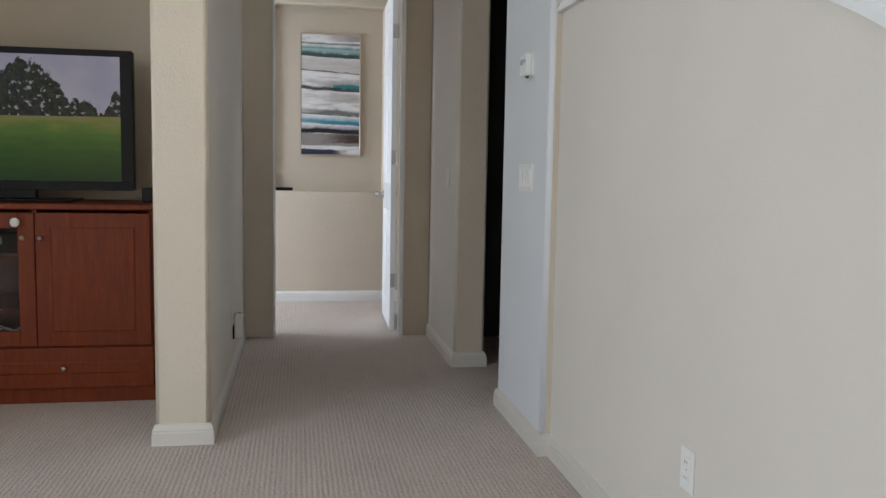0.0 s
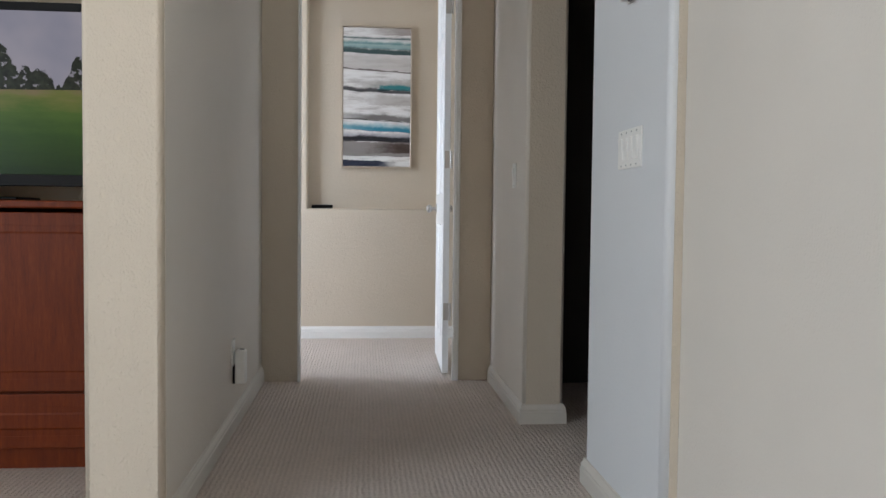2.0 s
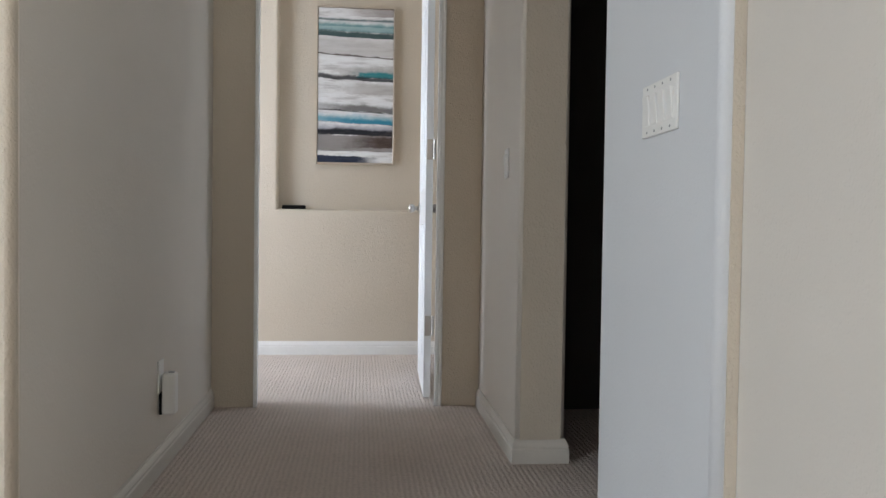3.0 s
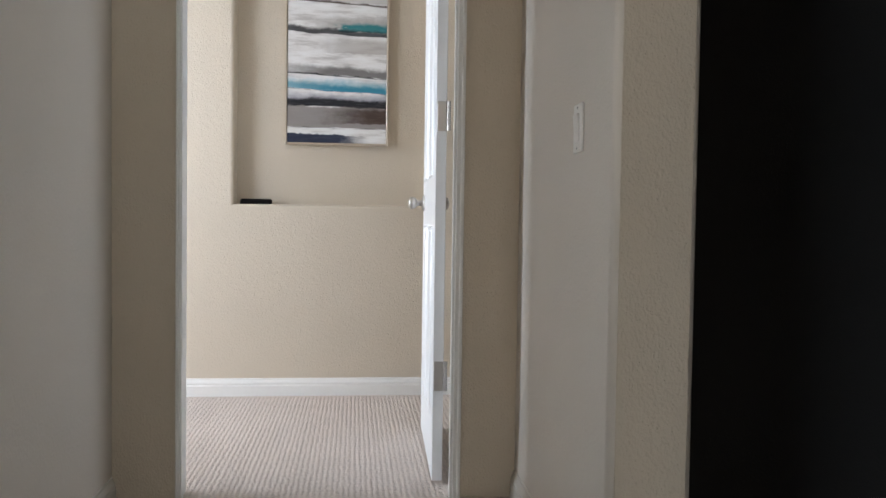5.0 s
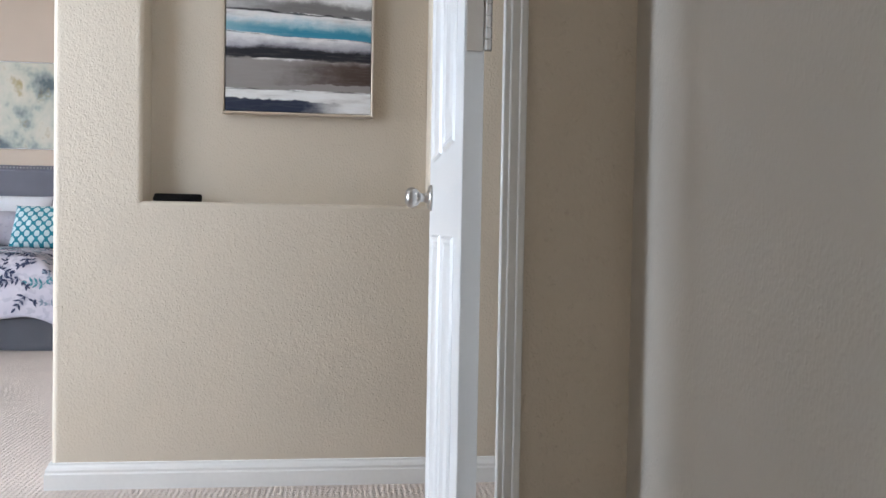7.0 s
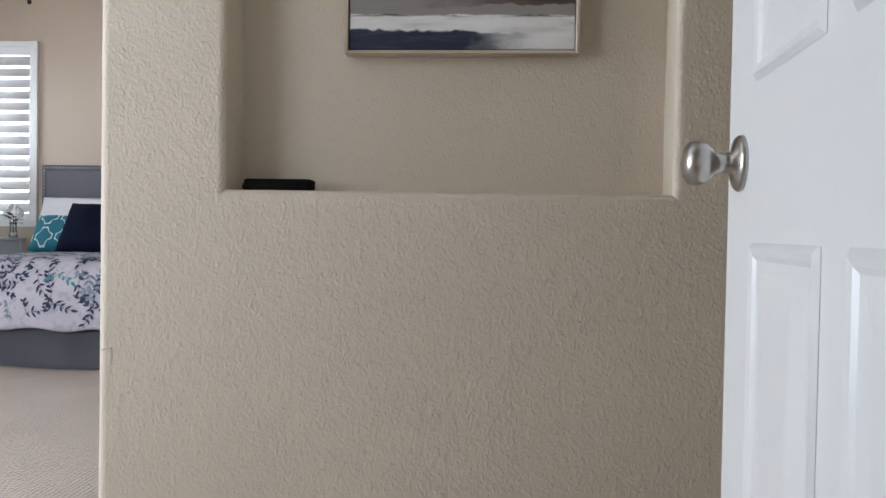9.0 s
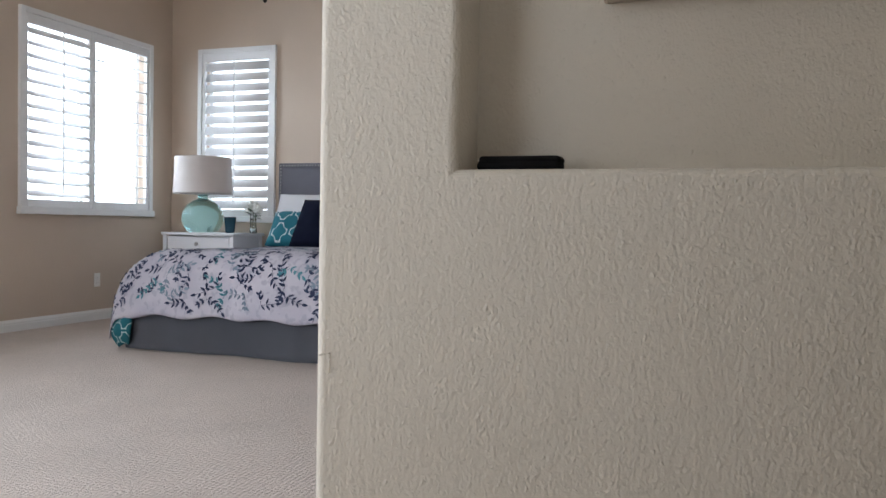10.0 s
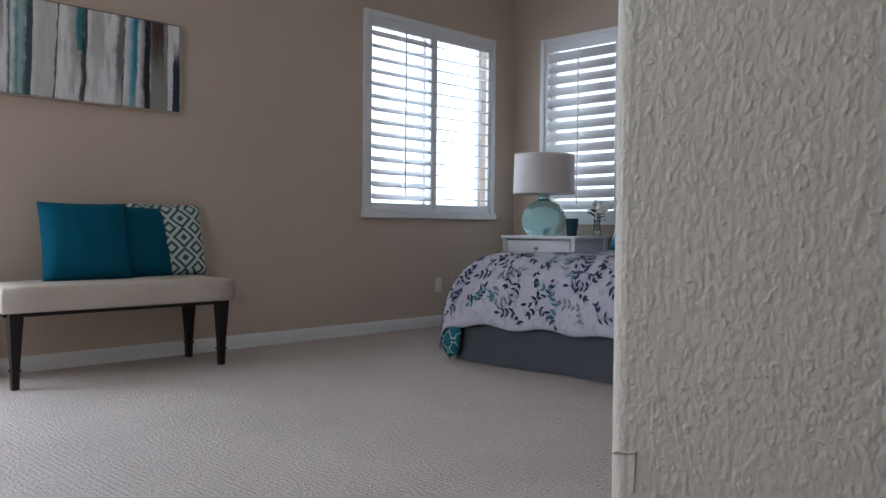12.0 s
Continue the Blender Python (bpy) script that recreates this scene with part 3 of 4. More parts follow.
for p, q in list(zip(tear, tear[1:])) + [(tear[3], Vector((-0.0985, NY - 0.0005, CHIP - 0.032)))]:
    n = (q - p).normalized()
    side_ = Vector((-n.z, 0, n.x)) * 0.0011
    crest = [chip.verts.new(v) for v in (p + Vector((0, -0.0006, 0)), q + Vector((0, -0.0006, 0)))]
    feet = [[chip.verts.new(v + d + Vector((0, 0.004, 0))) for v in (p, q)] for d in (side_, -side_)]
    for a, b in feet:
        chip.faces.new((crest[0], crest[1], b, a))
fixed("plaster_chip", chip, M_TAN, parent=wall_niche)
fixed("wall_vestibule_right", block((1.75, 5.69, 0), (1.85, NY + 0.33, H2)), M_TAN)
fixed("wall_bedroom_right", block((1.2, NY + 0.33, 0), (1.3, YB, H2)), M_BED)


def holed_wall(name, fixed_axis, at, depth, span, holes):
    """A wall with rectangular openings, out of butted blocks joined in one mesh."""
    bm = bmesh.new()
    cuts = sorted({span[0], span[1], *[h[0] for h in holes], *[h[1] for h in holes]})
    for a, b in zip(cuts, cuts[1:]):
        zs = [(0, H2)]
        for h in holes:
            if h[0] <= a and h[1] >= b:
                zs = [(0, h[2]), (h[3], H2)]
        for z0, z1 in zs:
            if z1 - z0 > 0.01:
                if fixed_axis == "x":
                    block((min(at, at + depth), a, z0), (max(at, at + depth), b, z1), bm=bm)
                else:
                    block((a, min(at, at + depth), z0), (b, max(at, at + depth), z1), bm=bm)
    return fixed(name, bm, M_BED)


W1 = (10.70, 12.155, 0.935, 2.46)
W2 = (-4.20, -3.41, 0.90, 2.465)
holed_wall("wall_bedroom_left", "x", XL, -0.16, (5.80, YB), [(6.1, 7.4, 0.05, 2.4), W1])
# The south wall's opening is added to let the fill lamp through.
holed_wall("wall_bedroom_south", "y", 5.69, 0.11, (XL - 0.2, 0.0), [(-2.2, -0.8, 0.9, 2.3)])
holed_wall("wall_bedroom_back", "y", YB, 0.16, (XL - 0.16, 1.3), [W2])

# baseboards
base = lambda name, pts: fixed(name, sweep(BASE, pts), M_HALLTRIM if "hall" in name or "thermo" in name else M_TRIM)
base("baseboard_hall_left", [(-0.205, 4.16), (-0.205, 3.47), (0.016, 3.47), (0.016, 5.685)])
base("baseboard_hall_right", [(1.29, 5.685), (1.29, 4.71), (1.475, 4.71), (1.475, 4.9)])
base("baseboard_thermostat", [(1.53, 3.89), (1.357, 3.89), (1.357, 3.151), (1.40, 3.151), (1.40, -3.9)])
base("baseboard_niche", [(1.74, NY), (NX, NY), (NX, NY + 0.33), (1.19, NY + 0.33)][::-1])
base("baseboard_bedroom_back", [(XL, YB), (1.19, YB)])
base("baseboard_bedroom_left", [(XL, 7.45), (XL, YB)])
base("baseboard_vestibule", [(1.75, NY), (1.75, 5.80), (1.15, 5.80)])

# ---------------------------------------------------------------- door and frame


def jamb(side):
    """Stepped door jamb, as deep as the wall; side +1 has its opening towards +x."""
    x, k = (0.212, 0.5) if side > 0 else (1.108, 1.0)
    bm = bmesh.new()
    for w, y0, y1 in ((0.012, 5.694, 5.812), (0.021, 5.71, 5.74), (0.035, 5.676, 5.694), (0.026, 5.671, 5.68), (0.012, 5.666, 5.674)):
        a, b = sorted((x, x + side * w * k))
        block((a, y0, 0), (b, y1, 2.45), 0.0025, 2, bm)
    return bm


frame_1 = tagged(new("door_frame_1"), kind="structure")
part("jamb", jamb(1), M_TRIM, frame_1)
part("jamb", jamb(-1), M_TRIM, frame_1)
part("head", block((0.212, 5.682, 2.45), (1.108, 5.812, 2.50), 0.003), M_TRIM, frame_1)


def door_leaf(w, h, t):
    """Six raised panels on both faces; hinge side at x = 0, faces at y = 0 and -t."""
    bm = block((0, -t, 0), (w, 0, h), 0.0025, 2)
    return bm


def door_panel(x0, x1, z0, z1, face, s):
    """Moulded recess: outer ogee, sunk border and raised field."""
    bm = bmesh.new()
    rings = []
    for inset, out in ((0.0, 0.0005), (0.006, 0.006), (0.014, 0.004), (0.022, -0.001), (0.03, 0.0005), (0.062, 0.006), (0.07, 0.0065)):
        rings.append([bm.verts.new((x, face + s * out, z)) for x, z in
                      ((x0 + inset, z0 + inset), (x1 - inset, z0 + inset), (x1 - inset, z1 - inset), (x0 + inset, z1 - inset))])
    for a, b in zip(rings, rings[1:]):
        for i in range(4):
            k = (i + 1) % 4
            bm.faces.new((a[i], a[k], b[k], b[i]))
    bm.faces.new(rings[-1])
    bm.faces.new(rings[0])
    return bm


door = tagged(new("door_1"), "white six-panel bedroom door standing open with a round nickel knob", "door", kind="structure")
LEAF = pose(1.030, 5.826, 0.012, 0, 0, 88.3)
door.matrix_world = LEAF
part("leaf", door_leaf(0.745, 2.42, 0.036), M_DOOR, door)
for x0, x1 in ((0.115, 0.335), (0.40, 0.62)):
    for z0, z1 in ((0.20, 0.868), (1.045, 1.86), (1.98, 2.30)):
        part("panel", door_panel(x0, x1, z0, z1, 0.0, 1), M_DOOR, door)
        part("panel", door_panel(x0, x1, z0, z1, -0.036, -1), M_DOOR, door)


def knob(s):
    prof = [(0.0005, 0), (0.033, 0.0), (0.033, 0.004), (0.029, 0.008), (0.014, 0.012), (0.011, 0.02), (0.012, 0.03), (0.0185, 0.035), (0.0245, 0.042),
            (0.0265, 0.051), (0.0245, 0.060), (0.0165, 0.066), (0.006, 0.069), (0.0005, 0.0695)]
    return turned(lathe(prof, 32), pose(0.68, 0 if s > 0 else -0.036, 0.960, -90 * s, 0, 0))


part("knob", knob(1), M_NICKEL, door, "round satin nickel knob", True)
part("knob", knob(-1), M_NICKEL, door, "round satin nickel knob", True)
for z in (0.36, 1.24, 2.12):
    hb = block((-0.0025, -0.034, z - 0.05), (0.0, -0.004, z + 0.05), 0.0008, 1)
    h = part("hinge", hb, M_NICKEL, door, "satin nickel butt hinge")
    for k in range(5):
        part("knuckle", lathe([(0.006, z - 0.049 + k * 0.02), (0.0065, z - 0.047 + k * 0.02), (0.0065, z - 0.032 + k * 0.02), (0.006, z - 0.03 + k * 0.02)], 12, at=(-0.004, -0.042, 0)), M_NICKEL, h)
# the leaf's knob face looks towards -x once it stands open

# ---------------------------------------------------------------- wall fittings


def outlet(at, turn, label="white wall outlet plate with two sockets"):
    """Faces -y before turning, centred on its place."""
    t = thing("wall_outlet", at, label, "outlet", turn)
    part("plate", block((-0.036, -0.006, -0.058), (0.036, 0, 0.058), 0.003), M_PLATE, t)
    for z in (-0.021, 0.021):
        s = part("socket", block((-0.017, -0.0085, z - 0.014), (0.017, -0.005, z + 0.014), 0.003), M_PLATE, t)
        for x in (-0.006, 0.006):
            part("slot", block((x - 0.001, -0.009, z - 0.003), (x + 0.001, -0.0082, z + 0.005)), M_DARKPL, s)
    part("screw", turned(lathe([(0.0005, 0), (0.003, 0), (0.003, 0.0012), (0.0005, 0.0014)], 10), pose(0, -0.006, 0, 90, 0, 0)), M_NICKEL, t)
    return t


outlet((1.40, 1.955, 0.377), -90)
outlet((XL, 11.50, 0.345), 90)


def rocker_plate(at, turn, gangs, label):
    t = thing("light_switch", at, label, "light switch", turn)
    w = 0.024 + 0.046 * gangs
    part("plate", block((-w / 2, -0.007, -0.058), (w / 2, 0, 0.058), 0.003), M_PLATE, t)
    for i in range(gangs):
        x = (i - (gangs - 1) / 2) * 0.046
        part("rocker", turned(block((-0.0165, -0.005, -0.033), (0.0165, 0.003, 0.033), 0.002), pose(x, -0.007, 0, 5, 0, 0)), M_PLATE, t)
        for z in (-0.048, 0.048):
            part("screw", turned(lathe([(0.0005, 0), (0.003, 0), (0.003, 0.001), (0.0005, 0.0012)], 10), pose(x, -0.007, z, 90, 0, 0)), M_GREYPL, t)
    return t


rocker_plate((1.357, 3.455, 1.137), -90, 4, "white four-gang rocker switch plate on pale wall")
rocker_plate((1.29, 4.97, 1.125), -90, 1, "white single rocker switch on pale wall")

th = thing("thermostat", (1.357, 3.44, 1.615), "white wall thermostat with a small grey display", "thermostat", -90)
part("back_plate", block((-0.058, -0.008, -0.05), (0.058, 0, 0.05), 0.003), M_PLATE, th)
part("housing", block((-0.054, -0.034, -0.046), (0.054, -0.008, 0.046), 0.006, 3), M_PLATE, th)
part("display", block((-0.038, -0.0352, 0.002), (0.002, -0.0335, 0.026), 0.001, 1), M_GREYPL, th, "grey display")
for x in (0.016, 0.03):
    part("button", block((x, -0.036, 0.006), (x + 0.009, -0.0335, 0.022), 0.001, 1), M_GREYPL, th)
part("sensor", block((-0.012, -0.02, -0.053), (0.018, -0.01, -0.046), 0.001, 1), M_DARKPL, th)

af = thing("air_freshener", (0.016, 4.69, 0.315), "white plug-in air freshener on an outlet above the baseboard", "air freshener", 90)
part("outlet_plate", block((-0.036, -0.006, -0.04), (0.036, 0, 0.076), 0.003), M_PLATE, af)
part("body", block((-0.026, -0.058, -0.115), (0.03, -0.012, 0.03), 0.008, 3), M_PLATE, af)
part("bottle", block((-0.02, -0.013, -0.115), (0.022, -0.002, -0.035), 0.003), M_DARKPL, af, "dark refill bottle")
part("vent", block((-0.006, -0.05, 0.029), (0.012, -0.03, 0.034), 0.001, 1), M_GREYPL, af)

# ---------------------------------------------------------------- niche


def framed(name, at, turn, w, h, d, art, label, frame_mat=M_FRAME, rim=0.008):
    """Canvas in a slim floater frame; lower left corner at its place, faces -y."""
    t = thing(name, at, label, "painting", turn)
    part("canvas", block((rim + 0.002, 0.006, rim + 0.002), (w - rim - 0.002, d, h - rim - 0.002), 0.002), art, t, "painted canvas")
    for a, b in (((0, 0, 0), (rim, d, h)), ((w - rim, 0, 0), (w, d, h)), ((rim, 0, 0), (w - rim, d, rim)), ((rim, 0, h - rim), (w - rim, d, h))):
        part("frame_bar", block(a, b, 0.0015, 1), frame_mat, t, "champagne metal frame")
    return t


framed("painting", (0.400, NY + NB - 0.044, 1.283), 0, 0.525, 1.055, 0.042, M_ART, "tall abstract painting of white, grey and teal bands in the niche")
rem = bmesh.new()
block((0, 0, 0), (0.156, 0.056, 0.018), 0.007, 3, rem)
block((0.003, 0.002, 0.012), (0.157, 0.054, 0.027), 0.007, 3, rem)
solo("folded_cloth", rem, M_BLACKCLOTH, (0.18, NY + 0.04, NZ0), "small folded black cloth lying on the niche sill", "cloth", smooth=True)

# ---------------------------------------------------------------- television corner
CX0, CX1, CY, CZ = -1.98, -0.318, 4.165, 0.945
cab = thing("media_cabinet", (CX1, CY, 0), "glossy cherry wood media cabinet with panelled doors and drawers", "cabinet")
W = CX1 - CX0


def raised_front(x0, x1, z0, z1):
    bm = block((x0, -0.02, z0), (x1, 0, z1), 0.003, 2)
    rings = []
    for inset, out in ((0.045, 0.0), (0.052, -0.005), (0.06, -0.005), (0.075, 0.003), (0.08, 0.003)):
        rings.append([bm.verts.new((x, -0.0205 - out, z)) for x, z in
                      ((x0 + inset, z0 + inset), (x1 - inset, z0 + inset), (x1 - inset, z1 - inset), (x0 + inset, z1 - inset))])
    for a, b in zip(rings, rings[1:]):
        for i in range(4):
            k = (i + 1) % 4
            bm.faces.new((a[i], a[k], b[k], b[i]))
    bm.faces.new(rings[-1])
    return bm


def cab_knob(x, z, parent, r=0.012, mat=M_NICKEL, label=""):
    prof = [(0.0005, 0), (r * 0.55, 0), (r * 0.45, r * 0.7), (r * 0.9, r * 1.1), (r, r * 1.5), (r * 0.8, r * 2.0), (0.0005, r * 2.2)]
    return part("knob", turned(lathe(prof, 20), pose(x, -0.02, z, 90, 0, 0)), mat, parent, label, True)


part("plinth", block((-W, 0.012, 0), (0, 0.55, 0.075)), M_CHERRY, cab)
part("top", block((-W - 0.008, -0.03, CZ), (0.012, 0.57, CZ + 0.028), 0.006), M_CHERRY, cab)
for x in (-W, -0.53 - 0.02, -W + 0.53, -0.02):
    part("side_panel", block((x, 0.001, 0.075), (x + 0.02, 0.55, CZ)), M_CHERRY, cab)
part("back_panel", block((-W + 0.02, 0.53, 0.075), (-0.02, 0.55, CZ)), M_CHERRY, cab)
for x0, x1 in ((-W + 0.55, -0.55),):
    for z in (0.44, 0.70):
        part("shelf", block((x0, 0.03, z), (x1, 0.53, z + 0.018)), M_CHERRY, cab)
part("divider", block((-W + 0.02, 0.004, 0.262), (-0.02, 0.53, 0.28)), M_CHERRY, cab)
for x0, x1 in ((-W + 0.003, -W / 2 - 0.002), (-W / 2 + 0.002, -0.003)):
    d = part("drawer_front", raised_front(x0, x1, 0.08, 0.278), M_CHERRY, cab)
    cab_knob((x0 + x1) / 2, 0.178, d)
for x0, x1, kx in ((-0.532, -0.012, -0.509), (-W + 0.012, -W + 0.532, -W + 0.509)):
    d = part("door", raised_front(x0, x1, 0.287, 0.93), M_CHERRY, cab)
    cab_knob(kx, 0.81, d)
for x0, x1, kx in ((-W / 2 + 0.002, -0.536, -0.585), (-W + 0.536, -W / 2 - 0.002, -W + 0.585)):
    bm = bmesh.new()
    for a, b in (((x0, -0.02, 0.287), (x0 + 0.075, 0, 0.93)), ((x1 - 0.075, -0.02, 0.287), (x1, 0, 0.93)),
                 ((x0 + 0.075, -0.02, 0.287), (x1 - 0.075, 0, 0.362)), ((x0 + 0.075, -0.02, 0.855), (x1 - 0.075, 0, 0.93))):
        block(a, b, 0.003, 1, bm)
    d = part("glass_door", bm, M_CHERRY, cab)
    g = part("pane", block((x0 + 0.07, -0.012, 0.357), (x1 - 0.07, -0.008, 0.86)), M_CLEAR, d)
    cab_knob(kx, 0.81, d)
    if x1 > -0.6:
        cab_knob(-0.61, 0.885, d, 0.022, M_PLATE, "white childproof catch")

tv = thing("television", (-0.45, 4.43, CZ + 0.028), "wide black flat television showing a golf course", "television")
TW, TH, TZ = 1.27, 0.705, 0.058
part("housing", block((-TW, 0.004, TZ), (0, 0.06, TZ + TH), 0.008, 2), M_DARKPL, tv)
for a, b in (((-TW, -0.006, TZ), (0, 0.004, TZ + 0.045)), ((-TW, -0.006, TZ + TH - 0.032), (0, 0.004, TZ + TH)),
             ((-TW, -0.006, TZ + 0.045), (-TW + 0.06, 0.004, TZ + TH - 0.032)), ((-0.06, -0.006, TZ + 0.045), (0, 0.004, TZ + TH - 0.032))):
    part("bezel", block(a, b, 0.002, 1), M_DARKPL, tv)
scr = part("screen", block((0, 0, 0), (TW - 0.12, 0.003, TH - 0.077)), M_SCREEN, tv, "lit screen with trees and grass")
scr.location = (-TW + 0.06, 0.0005, TZ + 0.045)
part("neck", block((-TW / 2 - 0.16, 0.01, 0.014), (-TW / 2 + 0.16, 0.05, TZ + 0.01), 0.004), M_DARKPL, tv)
part("foot", block((-TW / 2 - 0.36, -0.10, 0), (-TW / 2 + 0.36, 0.14, 0.014), 0.006), M_DARKPL, tv)
bx = thing("set_top_box", (-0.41, 4.40, CZ + 0.028), "small black set-top box beside the television", "set-top box")
part("case", block((0, 0, 0.004), (0.085, 0.14, 0.075), 0.005), M_DARKPL, bx)
for x, y in ((0.01, 0.01), (0.065, 0.01), (0.01, 0.12), (0.065, 0.12)):
    part("foot", block((x, y, 0), (x + 0.01, y + 0.01, 0.005)), M_DARKPL, bx)
part("plug", turned(lathe([(0.004, 0), (0.006, 0.002), (0.006, 0.02), (0.003, 0.024)], 12), pose(-0.001, 0.03, 0.03, 0, -90, 0)), M_NICKEL, bx)
rc = thing("receiver", (-1.04, 4.28, 0.718), "black receiver on a shelf of the media cabinet", "receiver")
part("case", block((-0.30, 0, 0.006), (0.12, 0.25, 0.11), 0.004), M_DARKPL, rc)
part("display", block((-0.2, -0.003, 0.05), (0.0, 0.001, 0.085)), M_GREYPL, rc)
cb = bmesh.new()
for k in range(5):
    pts = [(-1.12 + 0.30 * i / 14, 4.25 + 0.012 * k, 0.29 + 0.03 * math.sin(i * 0.45 + k) ** 2 + 0.012 * k) for i in range(15)]
    for p, q in zip(pts, pts[1:]):
        d = Vector(q) - Vector(p)
        m = Matrix.Translation(p) @ d.to_track_quat("Z", "Y").to_matrix().to_4x4()
        tmp = lathe([(0.003, 0), (0.003, d.length)], 6)
        turned(tmp, m)
        me = bpy.data.meshes.new("cable")
        tmp.to_mesh(me)
        tmp.free()
        cb.from_mesh(me)
        bpy.data.meshes.remove(me)
solo("cables", cb, M_PLATE, (0, 0, 0), "loose white cables in the bottom of the media cabinet", "cable")

# ---------------------------------------------------------------- shuttered windows


def shutter_window(name, at, turn, w, h, panels, tilts, label):
    """Plantation shutters in a frame: lower left corner at its place, faces -y. tilts: degrees of each panel's louvres."""
    t = tagged(new(name), label, "window", kind="structure")
    t.matrix_world = pose(*at, 0, 0, turn)
    f = 0.045
    fr = part("shutter_frame", block((0, -0.03, 0), (f, 0.03, h), 0.004), M_SHUT, t)
    part("frame_bar", block((w - f, -0.03, 0), (w, 0.03, h), 0.004), M_SHUT, fr)
    part("frame_bar", block((f, -0.03, h - f), (w - f, 0.03, h), 0.004), M_SHUT, fr)
    part("sill", block((-0.01, -0.045, -0.012), (w + 0.01, 0.03, f), 0.005), M_SHUT, fr)
    pw = (w - 2 * f) / panels
    for k in range(panels):
        x0 = f + k * pw + 0.002
        x1 = f + (k + 1) * pw - 0.002
        st, rt, rb = 0.032, 0.075, 0.06
        p = part("shutter_panel", block((x0, -0.016, f), (x0 + st, 0.014, h - f), 0.003), M_SHUT, t)
        part("stile", block((x1 - st, -0.016, f), (x1, 0.014, h - f), 0.003), M_SHUT, p)
        part("rail", block((x0 + st, -0.016, h - f - rt), (x1 - st, 0.014, h - f), 0.003), M_SHUT, p)
        part("rail", block((x0 + st, -0.016, f), (x1 - st, 0.014, f + rb), 0.003), M_SHUT, p)
        lo, hi = f + rb, h - f - rt
        n = round((hi - lo) / 0.098)
        step = (hi - lo) / n
        L = x1 - x0 - 2 * st - 0.006
        bm = bmesh.new()
        ring = [(0.0445 * math.cos(a), 0.0055 * math.sin(a)) for a in [2 * math.pi * i / 14 for i in range(14)]]
        ends = [[bm.verts.new((x, c, s)) for c, s in ring] for x in (0, L)]
        for i in range(14):
            q = (i + 1) % 14
            bm.faces.new((ends[0][i], ends[0][q], ends[1][q], ends[1][i]))
        bm.faces.new(ends[0])
        bm.faces.new(ends[1])
        me = mesh_of("louvre", bm, M_SHUT, True)
        for i in range(n):
            lv = new("louvre", me)
            lv.parent = p
            top = i == n - 1
            lv.matrix_basis = pose(x0 + st + 0.003, 0, lo + (i + 0.5) * step, tilts[k] if not top else tilts[k] + 10, 0, 0)
        mid = (x0 + x1) / 2
        if tilts[k] > 10:
            part("tilt_rod", block((mid - 0.006, -0.058, lo + 0.06), (mid + 0.006, -0.046, hi - 0.01), 0.002, 1), M_SHUT, p)
        for z in (h * 0.2, h * 0.5, h * 0.86):
            xx = x0 if k == 0 else x1
            part("hinge", block((xx - 0.006, -0.034, z - 0.035), (xx + 0.006, -0.0305, z + 0.035), 0.001, 1), M_SHUT, p)
    s = part("sash", block((f, 0.10, 0.02), (f + 0.04, 0.14, h - 0.02), 0.003), M_SHUT, t)
    for a, b in (((w - f - 0.04, 0.10, 0.02), (w - f, 0.14, h - 0.02)), ((f + 0.04, 0.10, 0.02), (w - f - 0.04, 0.14, 0.06)),
                 ((f + 0.04, 0.10, h - 0.06), (w - f - 0.04, 0.14, h - 0.02))):
        part("sash_bar", block(a, b, 0.003), M_SHUT, s)
    if panels == 2:
        part("sash_bar", block((w / 2 - 0.02, 0.10, 0.06), (w / 2 + 0.02, 0.14, h - 0.06), 0.003), M_SHUT, s)
    g = part("pane", block((f + 0.04, 0.118, 0.06), (w - f - 0.04, 0.122, h - 0.06)), M_CLEAR, s)
    g.visible_shadow = False
    return t


shutter_window("window_1", (XL, 10.672, 0.909), 90, 1.506, 1.576, 2, (36, 4), "white plantation shutters with tilted louvres over a bright window")
shutter_window("window_2", (-4.228, YB, 0.872), 0, 0.846, 1.616, 1, (66,), "white plantation shutters with nearly closed louvres beside the bed")

# ---------------------------------------------------------------- bed
BX, BF, BW = -2.18, 10.36, 2.11
bed = thing("bed", (BX, BF, 0), "king bed with grey upholstered nailhead headboard and grey skirt", "bed")
hb_ = part("headboard", block((-1.115, 2.02, 0.1), (1.115, 2.10, 1.40), 0.012, 3), M_GREYF, bed, "grey upholstered headboard")
part("headboard_field", block((-1.07, 2.008, 0.12), (1.07, 2.03, 1.355), 0.012, 3), M_GREYF, hb_)
nail = mesh_of("nail", turned(lathe([(0.0085, 0), (0.0075, 0.004), (0.004, 0.0065), (0.0005, 0.007)], 8), pose(0, 0, 0, 90, 0, 0)), M_NICKEL, True)
spots = [(-1.09 + 2.18 * i / 74, 1.378) for i in range(75)] + [(s * 1.09, 1.35 - 0.03 * i) for s in (-1, 1) for i in range(28)]
for x, z in spots:
    o = new("nail", nail)
    o.parent = hb_
    o.location = (x, 2.019, z)
for x in (-0.95, 0.95):
    part("foot", block((x - 0.04, 2.03, 0), (x + 0.04, 2.09, 0.1), 0.004), M_BLACKWOOD, bed)
part("box_spring", block((-BW / 2 + 0.03, 0.05, 0.12), (BW / 2 - 0.03, 2.0, 0.36), 0.03, 3), M_WHITEF, bed)
part("mattress", block((-BW / 2 + 0.07, 0.06, 0.36), (BW / 2 - 0.07, 2.0, 0.625), 0.125, 5), M_WHITEF, bed)
